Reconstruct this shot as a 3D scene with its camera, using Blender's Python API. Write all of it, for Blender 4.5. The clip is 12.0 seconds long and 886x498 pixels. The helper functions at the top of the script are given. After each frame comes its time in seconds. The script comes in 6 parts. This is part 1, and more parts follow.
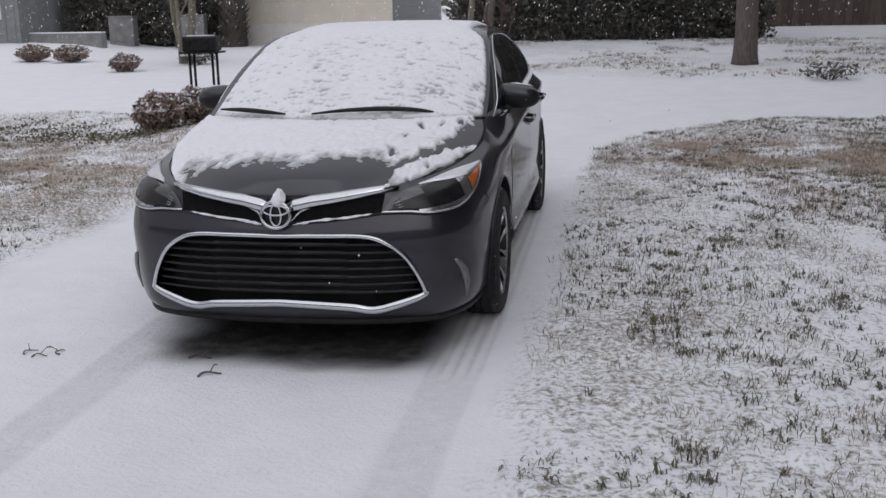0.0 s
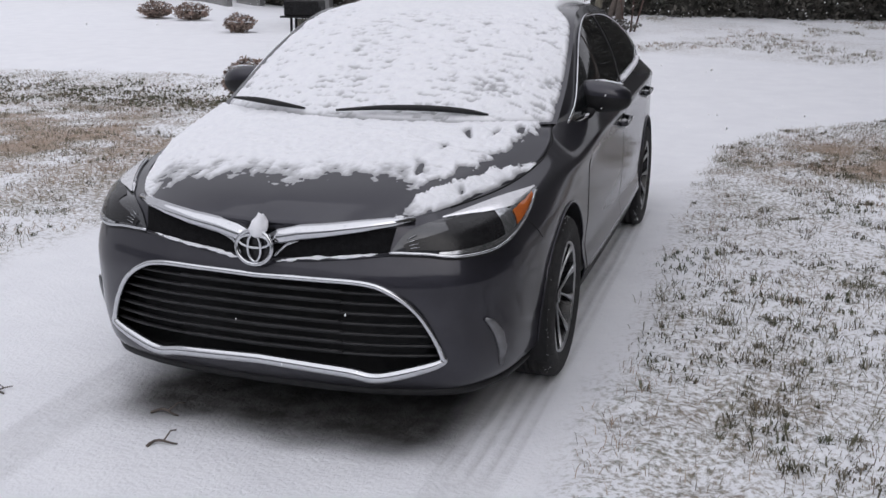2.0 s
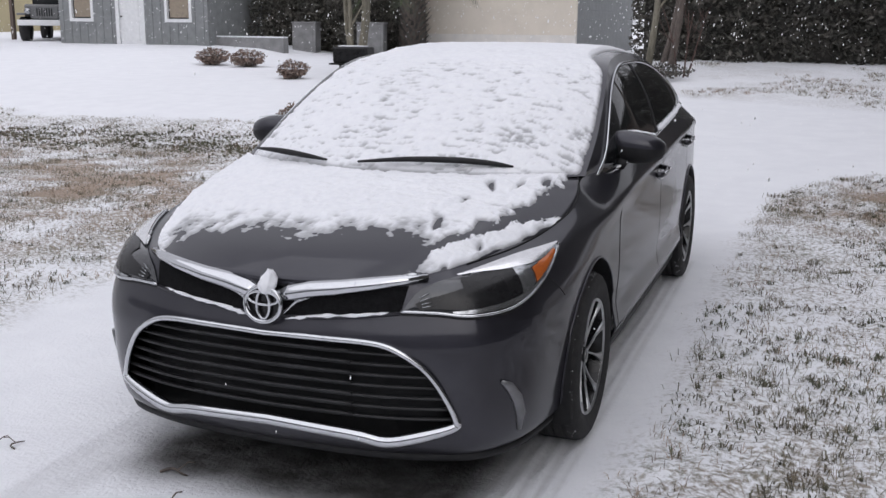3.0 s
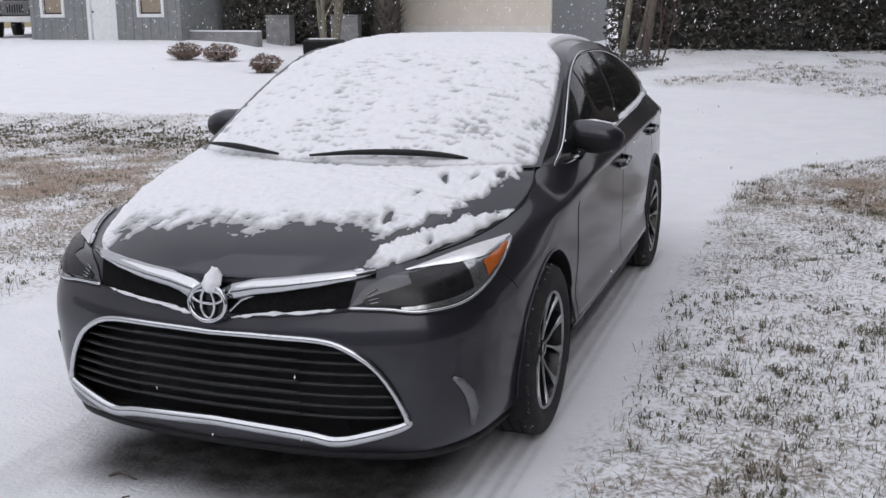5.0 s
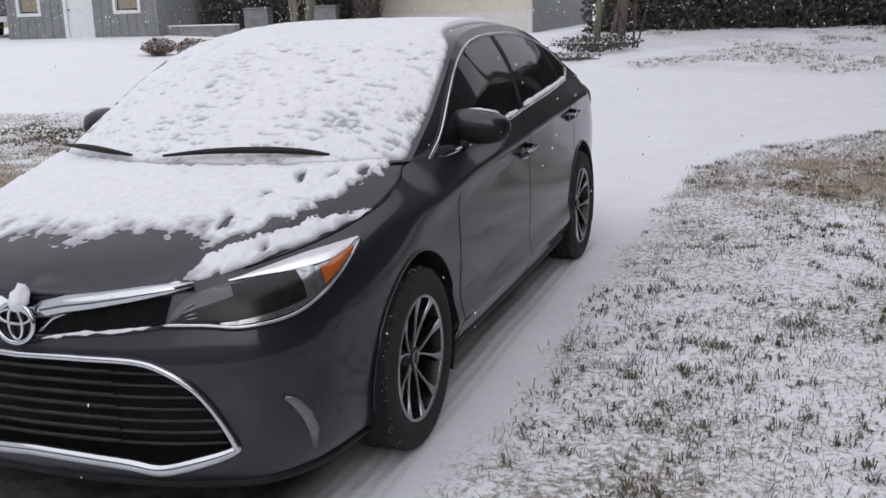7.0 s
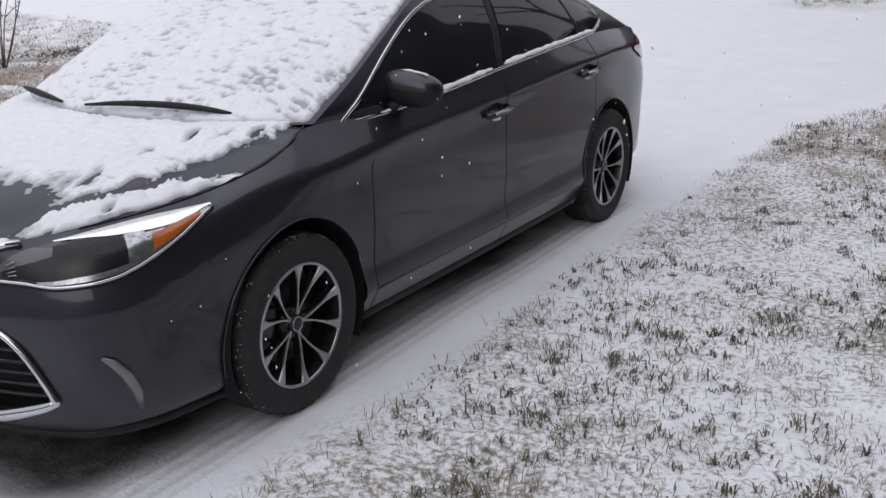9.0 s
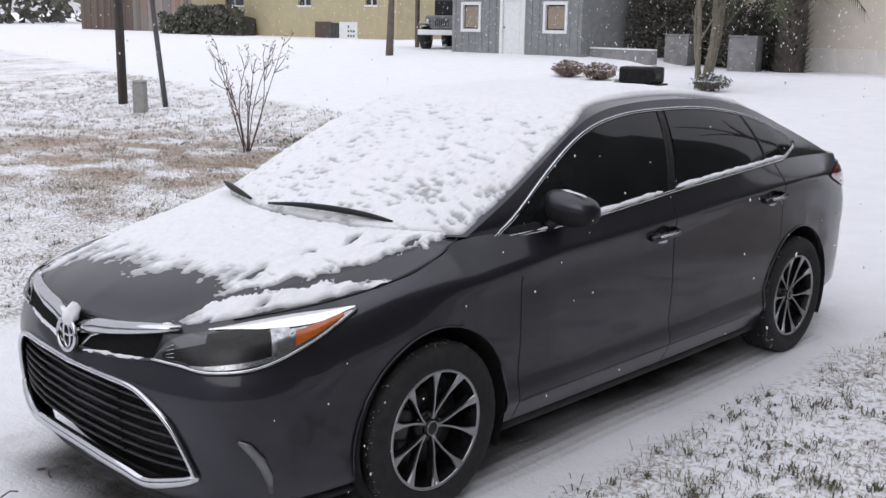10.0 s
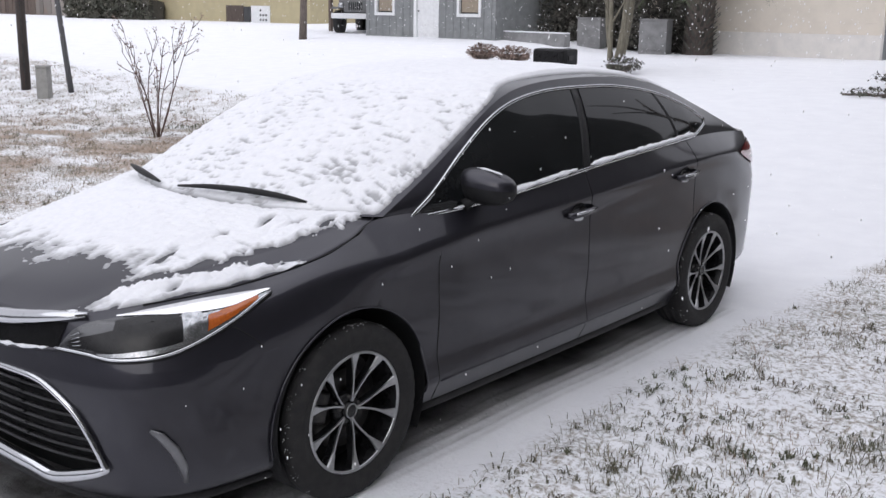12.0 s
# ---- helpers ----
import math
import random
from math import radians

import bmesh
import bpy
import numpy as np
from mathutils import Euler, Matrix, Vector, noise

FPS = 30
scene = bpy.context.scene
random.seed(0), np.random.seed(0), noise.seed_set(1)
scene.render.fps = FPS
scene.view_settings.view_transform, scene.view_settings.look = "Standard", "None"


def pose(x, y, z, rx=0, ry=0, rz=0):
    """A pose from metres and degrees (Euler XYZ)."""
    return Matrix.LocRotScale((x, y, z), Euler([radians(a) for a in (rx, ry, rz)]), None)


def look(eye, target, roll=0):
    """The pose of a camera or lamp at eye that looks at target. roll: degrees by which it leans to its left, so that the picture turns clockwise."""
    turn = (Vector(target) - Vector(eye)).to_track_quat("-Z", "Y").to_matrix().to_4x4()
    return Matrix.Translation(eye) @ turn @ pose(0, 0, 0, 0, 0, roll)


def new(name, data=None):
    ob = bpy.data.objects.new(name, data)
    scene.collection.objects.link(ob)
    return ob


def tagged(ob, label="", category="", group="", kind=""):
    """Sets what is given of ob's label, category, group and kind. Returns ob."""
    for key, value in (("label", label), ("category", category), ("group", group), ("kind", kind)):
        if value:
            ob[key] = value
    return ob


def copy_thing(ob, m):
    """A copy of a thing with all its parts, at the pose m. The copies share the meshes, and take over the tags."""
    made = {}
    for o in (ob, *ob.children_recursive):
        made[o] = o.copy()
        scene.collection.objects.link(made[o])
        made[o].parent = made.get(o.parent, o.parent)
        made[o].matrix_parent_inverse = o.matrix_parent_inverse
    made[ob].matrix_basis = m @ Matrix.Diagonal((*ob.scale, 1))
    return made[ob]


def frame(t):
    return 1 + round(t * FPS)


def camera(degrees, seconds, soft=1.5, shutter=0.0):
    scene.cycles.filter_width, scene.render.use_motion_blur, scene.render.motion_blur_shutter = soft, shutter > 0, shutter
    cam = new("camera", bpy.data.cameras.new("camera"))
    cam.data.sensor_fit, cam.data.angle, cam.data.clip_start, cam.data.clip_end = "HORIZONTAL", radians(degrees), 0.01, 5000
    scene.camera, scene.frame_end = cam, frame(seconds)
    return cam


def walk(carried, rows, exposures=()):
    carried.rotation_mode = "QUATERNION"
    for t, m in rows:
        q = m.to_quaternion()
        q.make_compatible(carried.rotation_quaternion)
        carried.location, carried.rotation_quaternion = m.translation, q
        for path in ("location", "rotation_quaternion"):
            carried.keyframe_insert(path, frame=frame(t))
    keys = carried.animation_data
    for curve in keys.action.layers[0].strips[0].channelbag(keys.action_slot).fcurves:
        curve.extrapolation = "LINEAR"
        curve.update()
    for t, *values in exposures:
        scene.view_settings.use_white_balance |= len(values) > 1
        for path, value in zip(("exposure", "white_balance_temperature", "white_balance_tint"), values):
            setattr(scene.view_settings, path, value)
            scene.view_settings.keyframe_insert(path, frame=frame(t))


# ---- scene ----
cam = camera(47.2, 12.0)
PATH = [
    (0, (1.449, -5.127, 1.54), (1.122, -3.208, 1.084), -1.1),
    (0.5, (1.502, -4.804, 1.529), (1.121, -2.9, 1.049), -0.7),
    (1, (1.477, -4.475, 1.551), (1.131, -2.571, 1.046), 0.8),
    (1.5, (1.553, -4.17, 1.54), (1.075, -2.308, 0.989), 0.2),
    (2, (1.575, -3.922, 1.572), (1.007, -2.075, 1.055), 0.8),
    (2.5, (1.608, -3.774, 1.587), (0.977, -1.928, 1.146), 1.0),
    (2.7, (1.632, -3.748, 1.587), (0.948, -1.92, 1.152), 0.5),
    (4.5, (1.71, -3.733, 1.59), (1.076, -1.888, 1.149), 0.2),
    (5, (1.736, -3.642, 1.578), (1.09, -1.803, 1.128), -0.2),
    (5.5, (1.681, -3.539, 1.57), (1.068, -1.692, 1.111), -1.1),
    (6, (1.734, -3.444, 1.565), (1.23, -1.573, 1.07), -1.4),
    (6.5, (1.936, -3.309, 1.569), (1.345, -1.457, 1.101), -1.0),
    (7, (2.126, -3.203, 1.553), (1.474, -1.372, 1.081), -1.9),
    (7.5, (2.318, -3.003, 1.522), (1.639, -1.192, 1.012), -3.0),
    (7.7, (2.414, -2.907, 1.533), (1.73, -1.125, 0.938), -3.4),
    (9.3, (3.15, -2.543, 1.698), (2.06, -0.969, 1.118), -1.0),
    (9.5, (3.196, -2.502, 1.719), (2.033, -0.967, 1.181), -1.2),
    (10, (3.339, -2.473, 1.773), (1.97, -1.081, 1.34), 0.9),
    (10.5, (3.354, -2.477, 1.767), (2.003, -1.063, 1.351), 0.9),
    (11, (3.33, -2.471, 1.762), (2.026, -1.015, 1.337), 1.1),
    (11.5, (3.325, -2.455, 1.752), (2.055, -0.971, 1.32), 0.7),
    (12, (3.318, -2.439, 1.742), (2.072, -0.943, 1.283), 0.9),
]
walk(cam, [(t, look(eye, target, roll)) for t, eye, target, roll in PATH],
     exposures=[(0.0, 0.05), (1.0, 0.20), (1.5, 0.23), (2.5, 0.37), (7.5, 0.34), (9.5, 0.42), (10.0, 0.55), (12.0, 0.64)])

# ---- world and light: an even, snowing, overcast sky ----
world = bpy.data.worlds.new("overcast_sky")
scene.world = world
world.use_nodes = True
wn, wl = world.node_tree.nodes, world.node_tree.links
sky = wn.new("ShaderNodeTexSky")
sky.sky_type, sky.sun_disc = "NISHITA", False
sky.sun_elevation, sky.sun_rotation = radians(38), radians(150)
sky.air_density, sky.dust_density = 1.0, 6.0
grey = wn.new("ShaderNodeHueSaturation")
grey.inputs["Saturation"].default_value = 0.38
wl.new(sky.outputs[0], grey.inputs["Color"])
cloud = wn.new("ShaderNodeMix")
cloud.data_type = "RGBA"
cloud.inputs["Factor"].default_value = 0.8
cloud.inputs["B"].default_value = (8.5, 8.5, 9.35, 1)
wl.new(grey.outputs[0], cloud.inputs["A"])
wl.new(cloud.outputs["Result"], wn["Background"].inputs["Color"])
wn["Background"].inputs["Strength"].default_value = 0.066
sun = new("sun", bpy.data.lights.new("sun", "SUN"))
sun.data.energy, sun.data.angle, sun.data.color = 1.06, radians(110), (0.925, 0.93, 1.0)
sun.matrix_world = look((0, 0, 30), (-6, 10, 0))


# ---- helpers for materials and meshes ----
def mat(name, colour, rough=0.6, metal=0.0, coat=0.0, second=None, scale=8.0, mix=(0.4, 0.65), bump=0.0, bscale=60.0, spec=0.5, third=None, tscale=1.5, tmix=(0.55, 0.75), per_object=0.0, per_island=0.0, sss=0.0, stretch=(1, 1, 1)):
    """A procedural surface: base colour, a second and third colour mixed in by noise at two scales, and fine relief."""
    m = bpy.data.materials.new(name)
    m.use_nodes = True
    n, l = m.node_tree.nodes, m.node_tree.links
    b = n["Principled BSDF"]
    b.inputs["Roughness"].default_value, b.inputs["Metallic"].default_value = rough, metal
    b.inputs["Coat Weight"].default_value, b.inputs["Coat Roughness"].default_value = coat, 0.09
    b.inputs["Specular IOR Level"].default_value = spec
    if sss:
        b.inputs["Subsurface Weight"].default_value, b.inputs["Subsurface Scale"].default_value = sss, 0.02
    tex = n.new("ShaderNodeTexCoord")
    mp = n.new("ShaderNodeMapping")
    mp.inputs["Scale"].default_value = stretch
    l.new(tex.outputs["Object"], mp.inputs["Vector"])
    src = None

    def layer(prev, colour2, sc, rng):
        t = n.new("ShaderNodeTexNoise")
        t.inputs["Scale"].default_value, t.inputs["Detail"].default_value, t.inputs["Roughness"].default_value = sc, 6, 0.62
        l.new(mp.outputs[0], t.inputs["Vector"])
        r = n.new("ShaderNodeMapRange")
        r.inputs["From Min"].default_value, r.inputs["From Max"].default_value = rng
        l.new(t.outputs[0], r.inputs["Value"])
        x = n.new("ShaderNodeMix")
        x.data_type = "RGBA"
        l.new(r.outputs[0], x.inputs["Factor"])
        if prev is None:
            x.inputs["A"].default_value = (*colour, 1)
        else:
            l.new(prev, x.inputs["A"])
        x.inputs["B"].default_value = (*colour2, 1)
        return x.outputs["Result"]

    if second:
        src = layer(src, second, scale, mix)
    if third:
        src = layer(src, third, tscale, tmix)
    if per_object or per_island:
        hs = n.new("ShaderNodeHueSaturation")
        info = n.new("ShaderNodeObjectInfo") if per_object else n.new("ShaderNodeNewGeometry")
        r = n.new("ShaderNodeMapRange")
        amp = per_object or per_island
        r.inputs["To Min"].default_value, r.inputs["To Max"].default_value = 1 - amp, 1 + amp
        l.new(info.outputs["Random"] if per_object else info.outputs["Random Per Island"], r.inputs["Value"])
        l.new(r.outputs[0], hs.inputs["Value"])
        if src is None:
            hs.inputs["Color"].default_value = (*colour, 1)
        else:
            l.new(src, hs.inputs["Color"])
        src = hs.outputs[0]
    if src is None:
        b.inputs["Base Color"].default_value = (*colour, 1)
    else:
        l.new(src, b.inputs["Base Color"])
    if bump:
        t = n.new("ShaderNodeTexNoise")
        t.inputs["Scale"].default_value, t.inputs["Detail"].default_value = bscale, 5
        l.new(mp.outputs[0], t.inputs["Vector"])
        bp = n.new("ShaderNodeBump")
        bp.inputs["Strength"].default_value, bp.inputs["Distance"].default_value = bump, 0.02
        l.new(t.outputs[0], bp.inputs["Height"])
        l.new(bp.outputs[0], b.inputs["Normal"])
    return m


def link(name, verts, faces, material, parent=None, label="", smooth=True):
    """Lists of points and faces as one mesh object, under parent where one is given."""
    me = bpy.data.meshes.new(name)
    me.from_pydata([tuple(v) for v in verts], [], faces)
    me.validate()
    if smooth:
        me.polygons.foreach_set("use_smooth", [True] * len(me.polygons))
    me.materials.append(material)
    ob = new(name, me)
    if parent:
        ob.parent = parent
    if label:
        tagged(ob, label)
    return ob


def part(name, bm, material, parent=None, label="", smooth=True):
    """A bmesh as one mesh object, under parent where one is given."""
    me = bpy.data.meshes.new(name)
    bm.to_mesh(me)
    bm.free()
    if smooth:
        me.polygons.foreach_set("use_smooth", [True] * len(me.polygons))
    me.materials.append(material)
    ob = new(name, me)
    if parent:
        ob.parent = parent
    if label:
        tagged(ob, label)
    return ob


def anchor(name, m, label, category, group=""):
    """An Empty at a thing's base that its parts hang under."""
    e = new(name)
    e.empty_display_size = 0.1
    e.matrix_world = m
    return tagged(e, label, category, group)


def box(bm, x0, x1, y0, y1, z0, z1, bevel=0.0, m=None):
    r = bmesh.ops.create_cube(bm, size=1, matrix=(m or Matrix()) @ Matrix.Translation(((x0 + x1) / 2, (y0 + y1) / 2, (z0 + z1) / 2)) @ Matrix.Diagonal((x1 - x0, y1 - y0, z1 - z0, 1)))
    if bevel:
        es = list({e for v in r["verts"] for e in v.link_edges})
        bmesh.ops.bevel(bm, geom=es, offset=bevel, segments=2, affect="EDGES", profile=0.6)
    return bm


def boxed(name, dims, material, parent=None, bevel=0.0, label="", m=None):
    return part(name, box(bmesh.new(), *dims, bevel, m), material, parent, label, smooth=False)


def tube_data(points, radii, sides=8, flat=1.0, up=None, closed=False, verts=None, faces=None):
    """A tube along points; radii one number or one a point; flat squeezes it along up."""
    verts = [] if verts is None else verts
    faces = [] if faces is None else faces
    pts = [Vector(p) for p in points]
    k, base = len(pts), len(verts)
    for i, p in enumerate(pts):
        a = pts[(i - 1) % k] if (closed or i) else p
        c = pts[(i + 1) % k] if (closed or i < k - 1) else p
        d = (c - a).normalized()
        ref = Vector(up) if up is not None else (Vector((0, 0, 1)) if abs(d.z) < 0.9 else Vector((1, 0, 0)))
        side = d.cross(ref).normalized()
        top = side.cross(d).normalized()
        r = radii[i] if isinstance(radii, (list, tuple)) else radii
        for j in range(sides):
            t = 2 * math.pi * j / sides
            verts.append(p + side * (math.cos(t) * r) + top * (math.sin(t) * r * flat))
    for i in range(k if closed else k - 1):
        for j in range(sides):
            a, b2 = base + i * sides + j, base + i * sides + (j + 1) % sides
            c, d2 = base + ((i + 1) % k) * sides + (j + 1) % sides, base + ((i + 1) % k) * sides + j
            faces.append((a, b2, c, d2))
    if not closed:
        faces.append(tuple(base + j for j in reversed(range(sides))))
        faces.append(tuple(base + (k - 1) * sides + j for j in range(sides)))
    return verts, faces


def tube(name, points, radii, material, parent=None, sides=8, flat=1.0, up=None, closed=False, label=""):
    v, f = tube_data(points, radii, sides, flat, up, closed)
    return link(name, v, f, material, parent, label)


def catmull(keys, u):
    """A smooth curve through the keys (tuples), at u = key number."""
    k = len(keys)
    i = max(0, min(k - 2, int(math.floor(u))))
    f = u - i
    f2, f3 = f * f, f * f * f
    w0, w1, w2, w3 = (-f + 2 * f2 - f3) / 2, (2 - 5 * f2 + 3 * f3) / 2, (f + 4 * f2 - 3 * f3) / 2, (f3 - f2) / 2
    p1, p2 = keys[i], keys[i + 1]
    if i:
        p0 = keys[i - 1]
    else:
        p0, w1, w2, w0 = p1, w1 + 2 * w0, w2 - w0, 0.0
    if i + 2 < k:
        p3 = keys[i + 2]
    else:
        p3, w2, w1, w3 = p2, w2 + 2 * w3, w1 - w3, 0.0
    return np.array([w0 * a + w1 * b + w2 * c + w3 * d for a, b, c, d in zip(p0, p1, p2, p3)])


def nz(x, y, z=0.0, s=1.0):
    return noise.noise(Vector((x * s, y * s, z * s)))


def fbm(x, y, z=0.0, s=1.0, octaves=4):
    return noise.fractal(Vector((x * s, y * s, z * s)), 1.0, 2.0, octaves)


def sstep(a, b, x):
    t = max(0.0, min(1.0, (x - a) / (b - a)))
    return t * t * (3 - 2 * t)


# ---- materials ----
snow = mat("snow", (0.83, 0.84, 0.87), 0.65, second=(0.78, 0.79, 0.83), scale=14, bump=0.35, bscale=90, spec=0.3)
car_snow = mat("car_snow", (0.85, 0.86, 0.89), 0.6, second=(0.80, 0.81, 0.85), scale=30, bump=0.25, bscale=110, spec=0.3)
paint = mat("grey_car_paint", (0.040, 0.0392, 0.0500), 0.46, 0.85, coat=0.75, second=(0.033, 0.0325, 0.0415), scale=900, mix=(0.45, 0.55), third=(0.050, 0.049, 0.059), tscale=5, tmix=(0.5, 0.85))
paint.node_tree.nodes["Principled BSDF"].inputs["Coat Roughness"].default_value = 0.085
chrome = mat("chrome", (0.62, 0.63, 0.65), 0.12, 1.0, second=(0.48, 0.49, 0.51), scale=40, mix=(0.55, 0.8))
black_plastic = mat("black_plastic", (0.009, 0.009, 0.010), 0.55, second=(0.016, 0.016, 0.017), scale=30, bump=0.1, bscale=300, spec=0.3)
gloss_black = mat("gloss_black", (0.008, 0.008, 0.009), 0.25, second=(0.016, 0.016, 0.017), scale=18, spec=0.35)
dark_glass = mat("tinted_glass", (0.008, 0.009, 0.010), 0.04, second=(0.014, 0.015, 0.016), scale=3, spec=0.32)
rubber = mat("rubber", (0.013, 0.013, 0.014), 0.8, second=(0.024, 0.023, 0.023), scale=25, bump=0.3, bscale=180)
satin_silver = mat("machined_silver", (0.46, 0.465, 0.475), 0.34, 1.0, second=(0.37, 0.375, 0.385), scale=60)
dark_metal = mat("dark_metal", (0.05, 0.05, 0.052), 0.5, 0.8, second=(0.09, 0.085, 0.08), scale=30)
amber = mat("amber_lens", (0.46, 0.115, 0.02), 0.15, coat=0.6, second=(0.36, 0.08, 0.015), scale=90)
red_lens = mat("red_lens", (0.30, 0.008, 0.012), 0.12, coat=0.8, second=(0.2, 0.005, 0.008), scale=60)
lamp_clear = mat("lamp_lens", (0.060, 0.062, 0.067), 0.12, 0.3, coat=1.0, second=(0.035, 0.036, 0.039), scale=9)


def thin_snow():
    """Snow whose cover thins to grey slush where the attribute "thin" is high."""
    m = mat("lying_car_snow", (0.85, 0.86, 0.89), 0.6, second=(0.80, 0.81, 0.85), scale=30, bump=0.22, bscale=100, spec=0.3)
    n, l = m.node_tree.nodes, m.node_tree.links
    b = n["Principled BSDF"]
    src = b.inputs["Base Color"].links[0].from_socket
    a = n.new("ShaderNodeAttribute")
    a.attribute_name = "thin"
    x = n.new("ShaderNodeMix")
    x.data_type = "RGBA"
    l.new(a.outputs["Fac"], x.inputs["Factor"])
    l.new(src, x.inputs["A"])
    x.inputs["B"].default_value = (0.34, 0.345, 0.36, 1)
    l.new(x.outputs["Result"], b.inputs["Base Color"])
    return m


slush_snow = thin_snow()


# ---- the ground: one sheet of snow over lawn, drive and road ----
def lawn_edge(y):
    """x at which the lawn beside the car's driver side begins; it curves away along the road."""
    if y > 8.25:
        return 1e3
    flare = 2.4 * max(0.0, (y - 4.6) / 3.65) ** 3.2
    return 1.06 + 0.03 * max(0.0, y - 1.5) + flare + 0.05 * nz(0.0, y, 3.0, 1.7)


def lawn_mask(x, y):
    """How far the snow lies on grass (1) rather than on paving (0)."""
    w = 0.10 * nz(x, y, 7.0, 2.3) + 0.06 * nz(x, y, 1.0, 7.0)
    a = sstep(-0.10, 0.22, x - lawn_edge(y) + w) * sstep(8.35, 8.0, y + 0.6 * w - 0.02 * max(0.0, x - 4))
    left = -2.3 - 1.8 * max(0.0, (y - 4.5) / 4.5) ** 2
    b = sstep(0.05, -0.35, x - left + 1.5 * w) * sstep(0.15, -0.35, y - (9.35 - 0.10 * max(0.0, -x - 7.5) * (x > -10.5) + 0.19 * max(0.0, -x - 10.5)) + 2 * w)
    c = sstep(0.0, 0.4, y - 12.3 - 0.35 * max(0.0, 2.5 - x) + 2 * w) * sstep(-1.6, -0.4, x + 0.1 * y - 1.5) * sstep(24, 18, y) * 0.8 * (0.68 + 0.32 * sstep(-0.12, 0.2, fbm(x, y, 3.0, 0.45) + 0.05 * (x - 2.0)))
    return max(a, b, c)


def ground_z(x, y):
    """The lie of the land, without the snow's own small relief."""
    up = 0.0
    if y > 4.5:
        t = min(y, 23.0) - 4.5
        up = 0.0465 * t * t / (t + 1.3) * 1.12
        if y > 23:
            up += 0.018 * (y - 23)
        if -15 < x < -2:
            c = 0.75 * math.tanh(up / 0.75)
            up += (c - up) * sstep(-15, -12, x) * sstep(-2, -5, x)
    swale = -0.16 * math.exp(-((y - 7.6) / 1.7) ** 2) * sstep(-3.4, -5.5, x)
    return up + swale


def wheel_track(x, y):
    d = min(abs(x - 0.79 - 0.012 * min(0.0, y)), abs(x + 0.79 + 0.025 * min(0.0, y)))
    soft = sstep(0.135, 0.10, d) * (y < 3.2)
    ribs = 0.5 + 0.5 * math.cos(d * 2 * math.pi / 0.058)
    fresh = sstep(-1.15, -0.85, y) * (1.0 if x > 0 else 0.15)
    return soft * (0.30 * (1 - fresh) + fresh * (0.10 + 0.55 * ribs * ribs))


def bare_shade_mask(x, y):
    """Where the car keeps the falling snow off the paving, and where its shade is painted in."""
    w = 0.09 * nz(x, y, 5.0, 4.0)
    return sstep(0.76, 0.52, abs(x) + w) * sstep(-1.10, -0.76, y + w) * sstep(3.9, 3.6, y + w)


def snow_z(x, y):
    z = ground_z(x, y)
    lawn = lawn_mask(x, y)
    track = wheel_track(x, y)
    near = abs(x) < 12 and y < 26
    z += 0.012 * fbm(x, y, 0.0, 0.9)
    if near:
        z += lawn * (0.035 + 0.028 * fbm(x, y, 2.0, 5.0) + 0.012 * nz(x, y, 4.0, 17.0))
        z -= 0.014 * track * (1 - lawn)
    z -= 0.018 * bare_shade_mask(x, y)
    return z


def spaced(stops):
    out = []
    for (a, step), (b, _) in zip(stops, stops[1:]):
        out += list(np.arange(a, b - step * 0.4, step))
    return out + [stops[-1][0]]


gx = spaced([(-420, 60), (-120, 12), (-48, 2), (-14, 0.3), (-4.5, 0.09), (-1.2, 0.05), (-0.93, 0.0145), (-0.65, 0.05), (0.65, 0.0145), (0.96, 0.05), (4.2, 0.12), (9, 0.5), (20, 4), (48, 14), (120, 60), (420, 1)])
gy = spaced([(-300, 60), (-60, 10), (-10, 0.5), (-4.2, 0.05), (4.2, 0.08), (9.6, 0.16), (20, 0.5), (32, 3), (60, 14), (130, 60), (500, 1)])
gv = [(x, y, snow_z(x, y)) for y in gy for x in gx]
nxg = len(gx)
gf = [(j * nxg + i, j * nxg + i + 1, (j + 1) * nxg + i + 1, (j + 1) * nxg + i) for j in range(len(gy) - 1) for i in range(nxg - 1)]


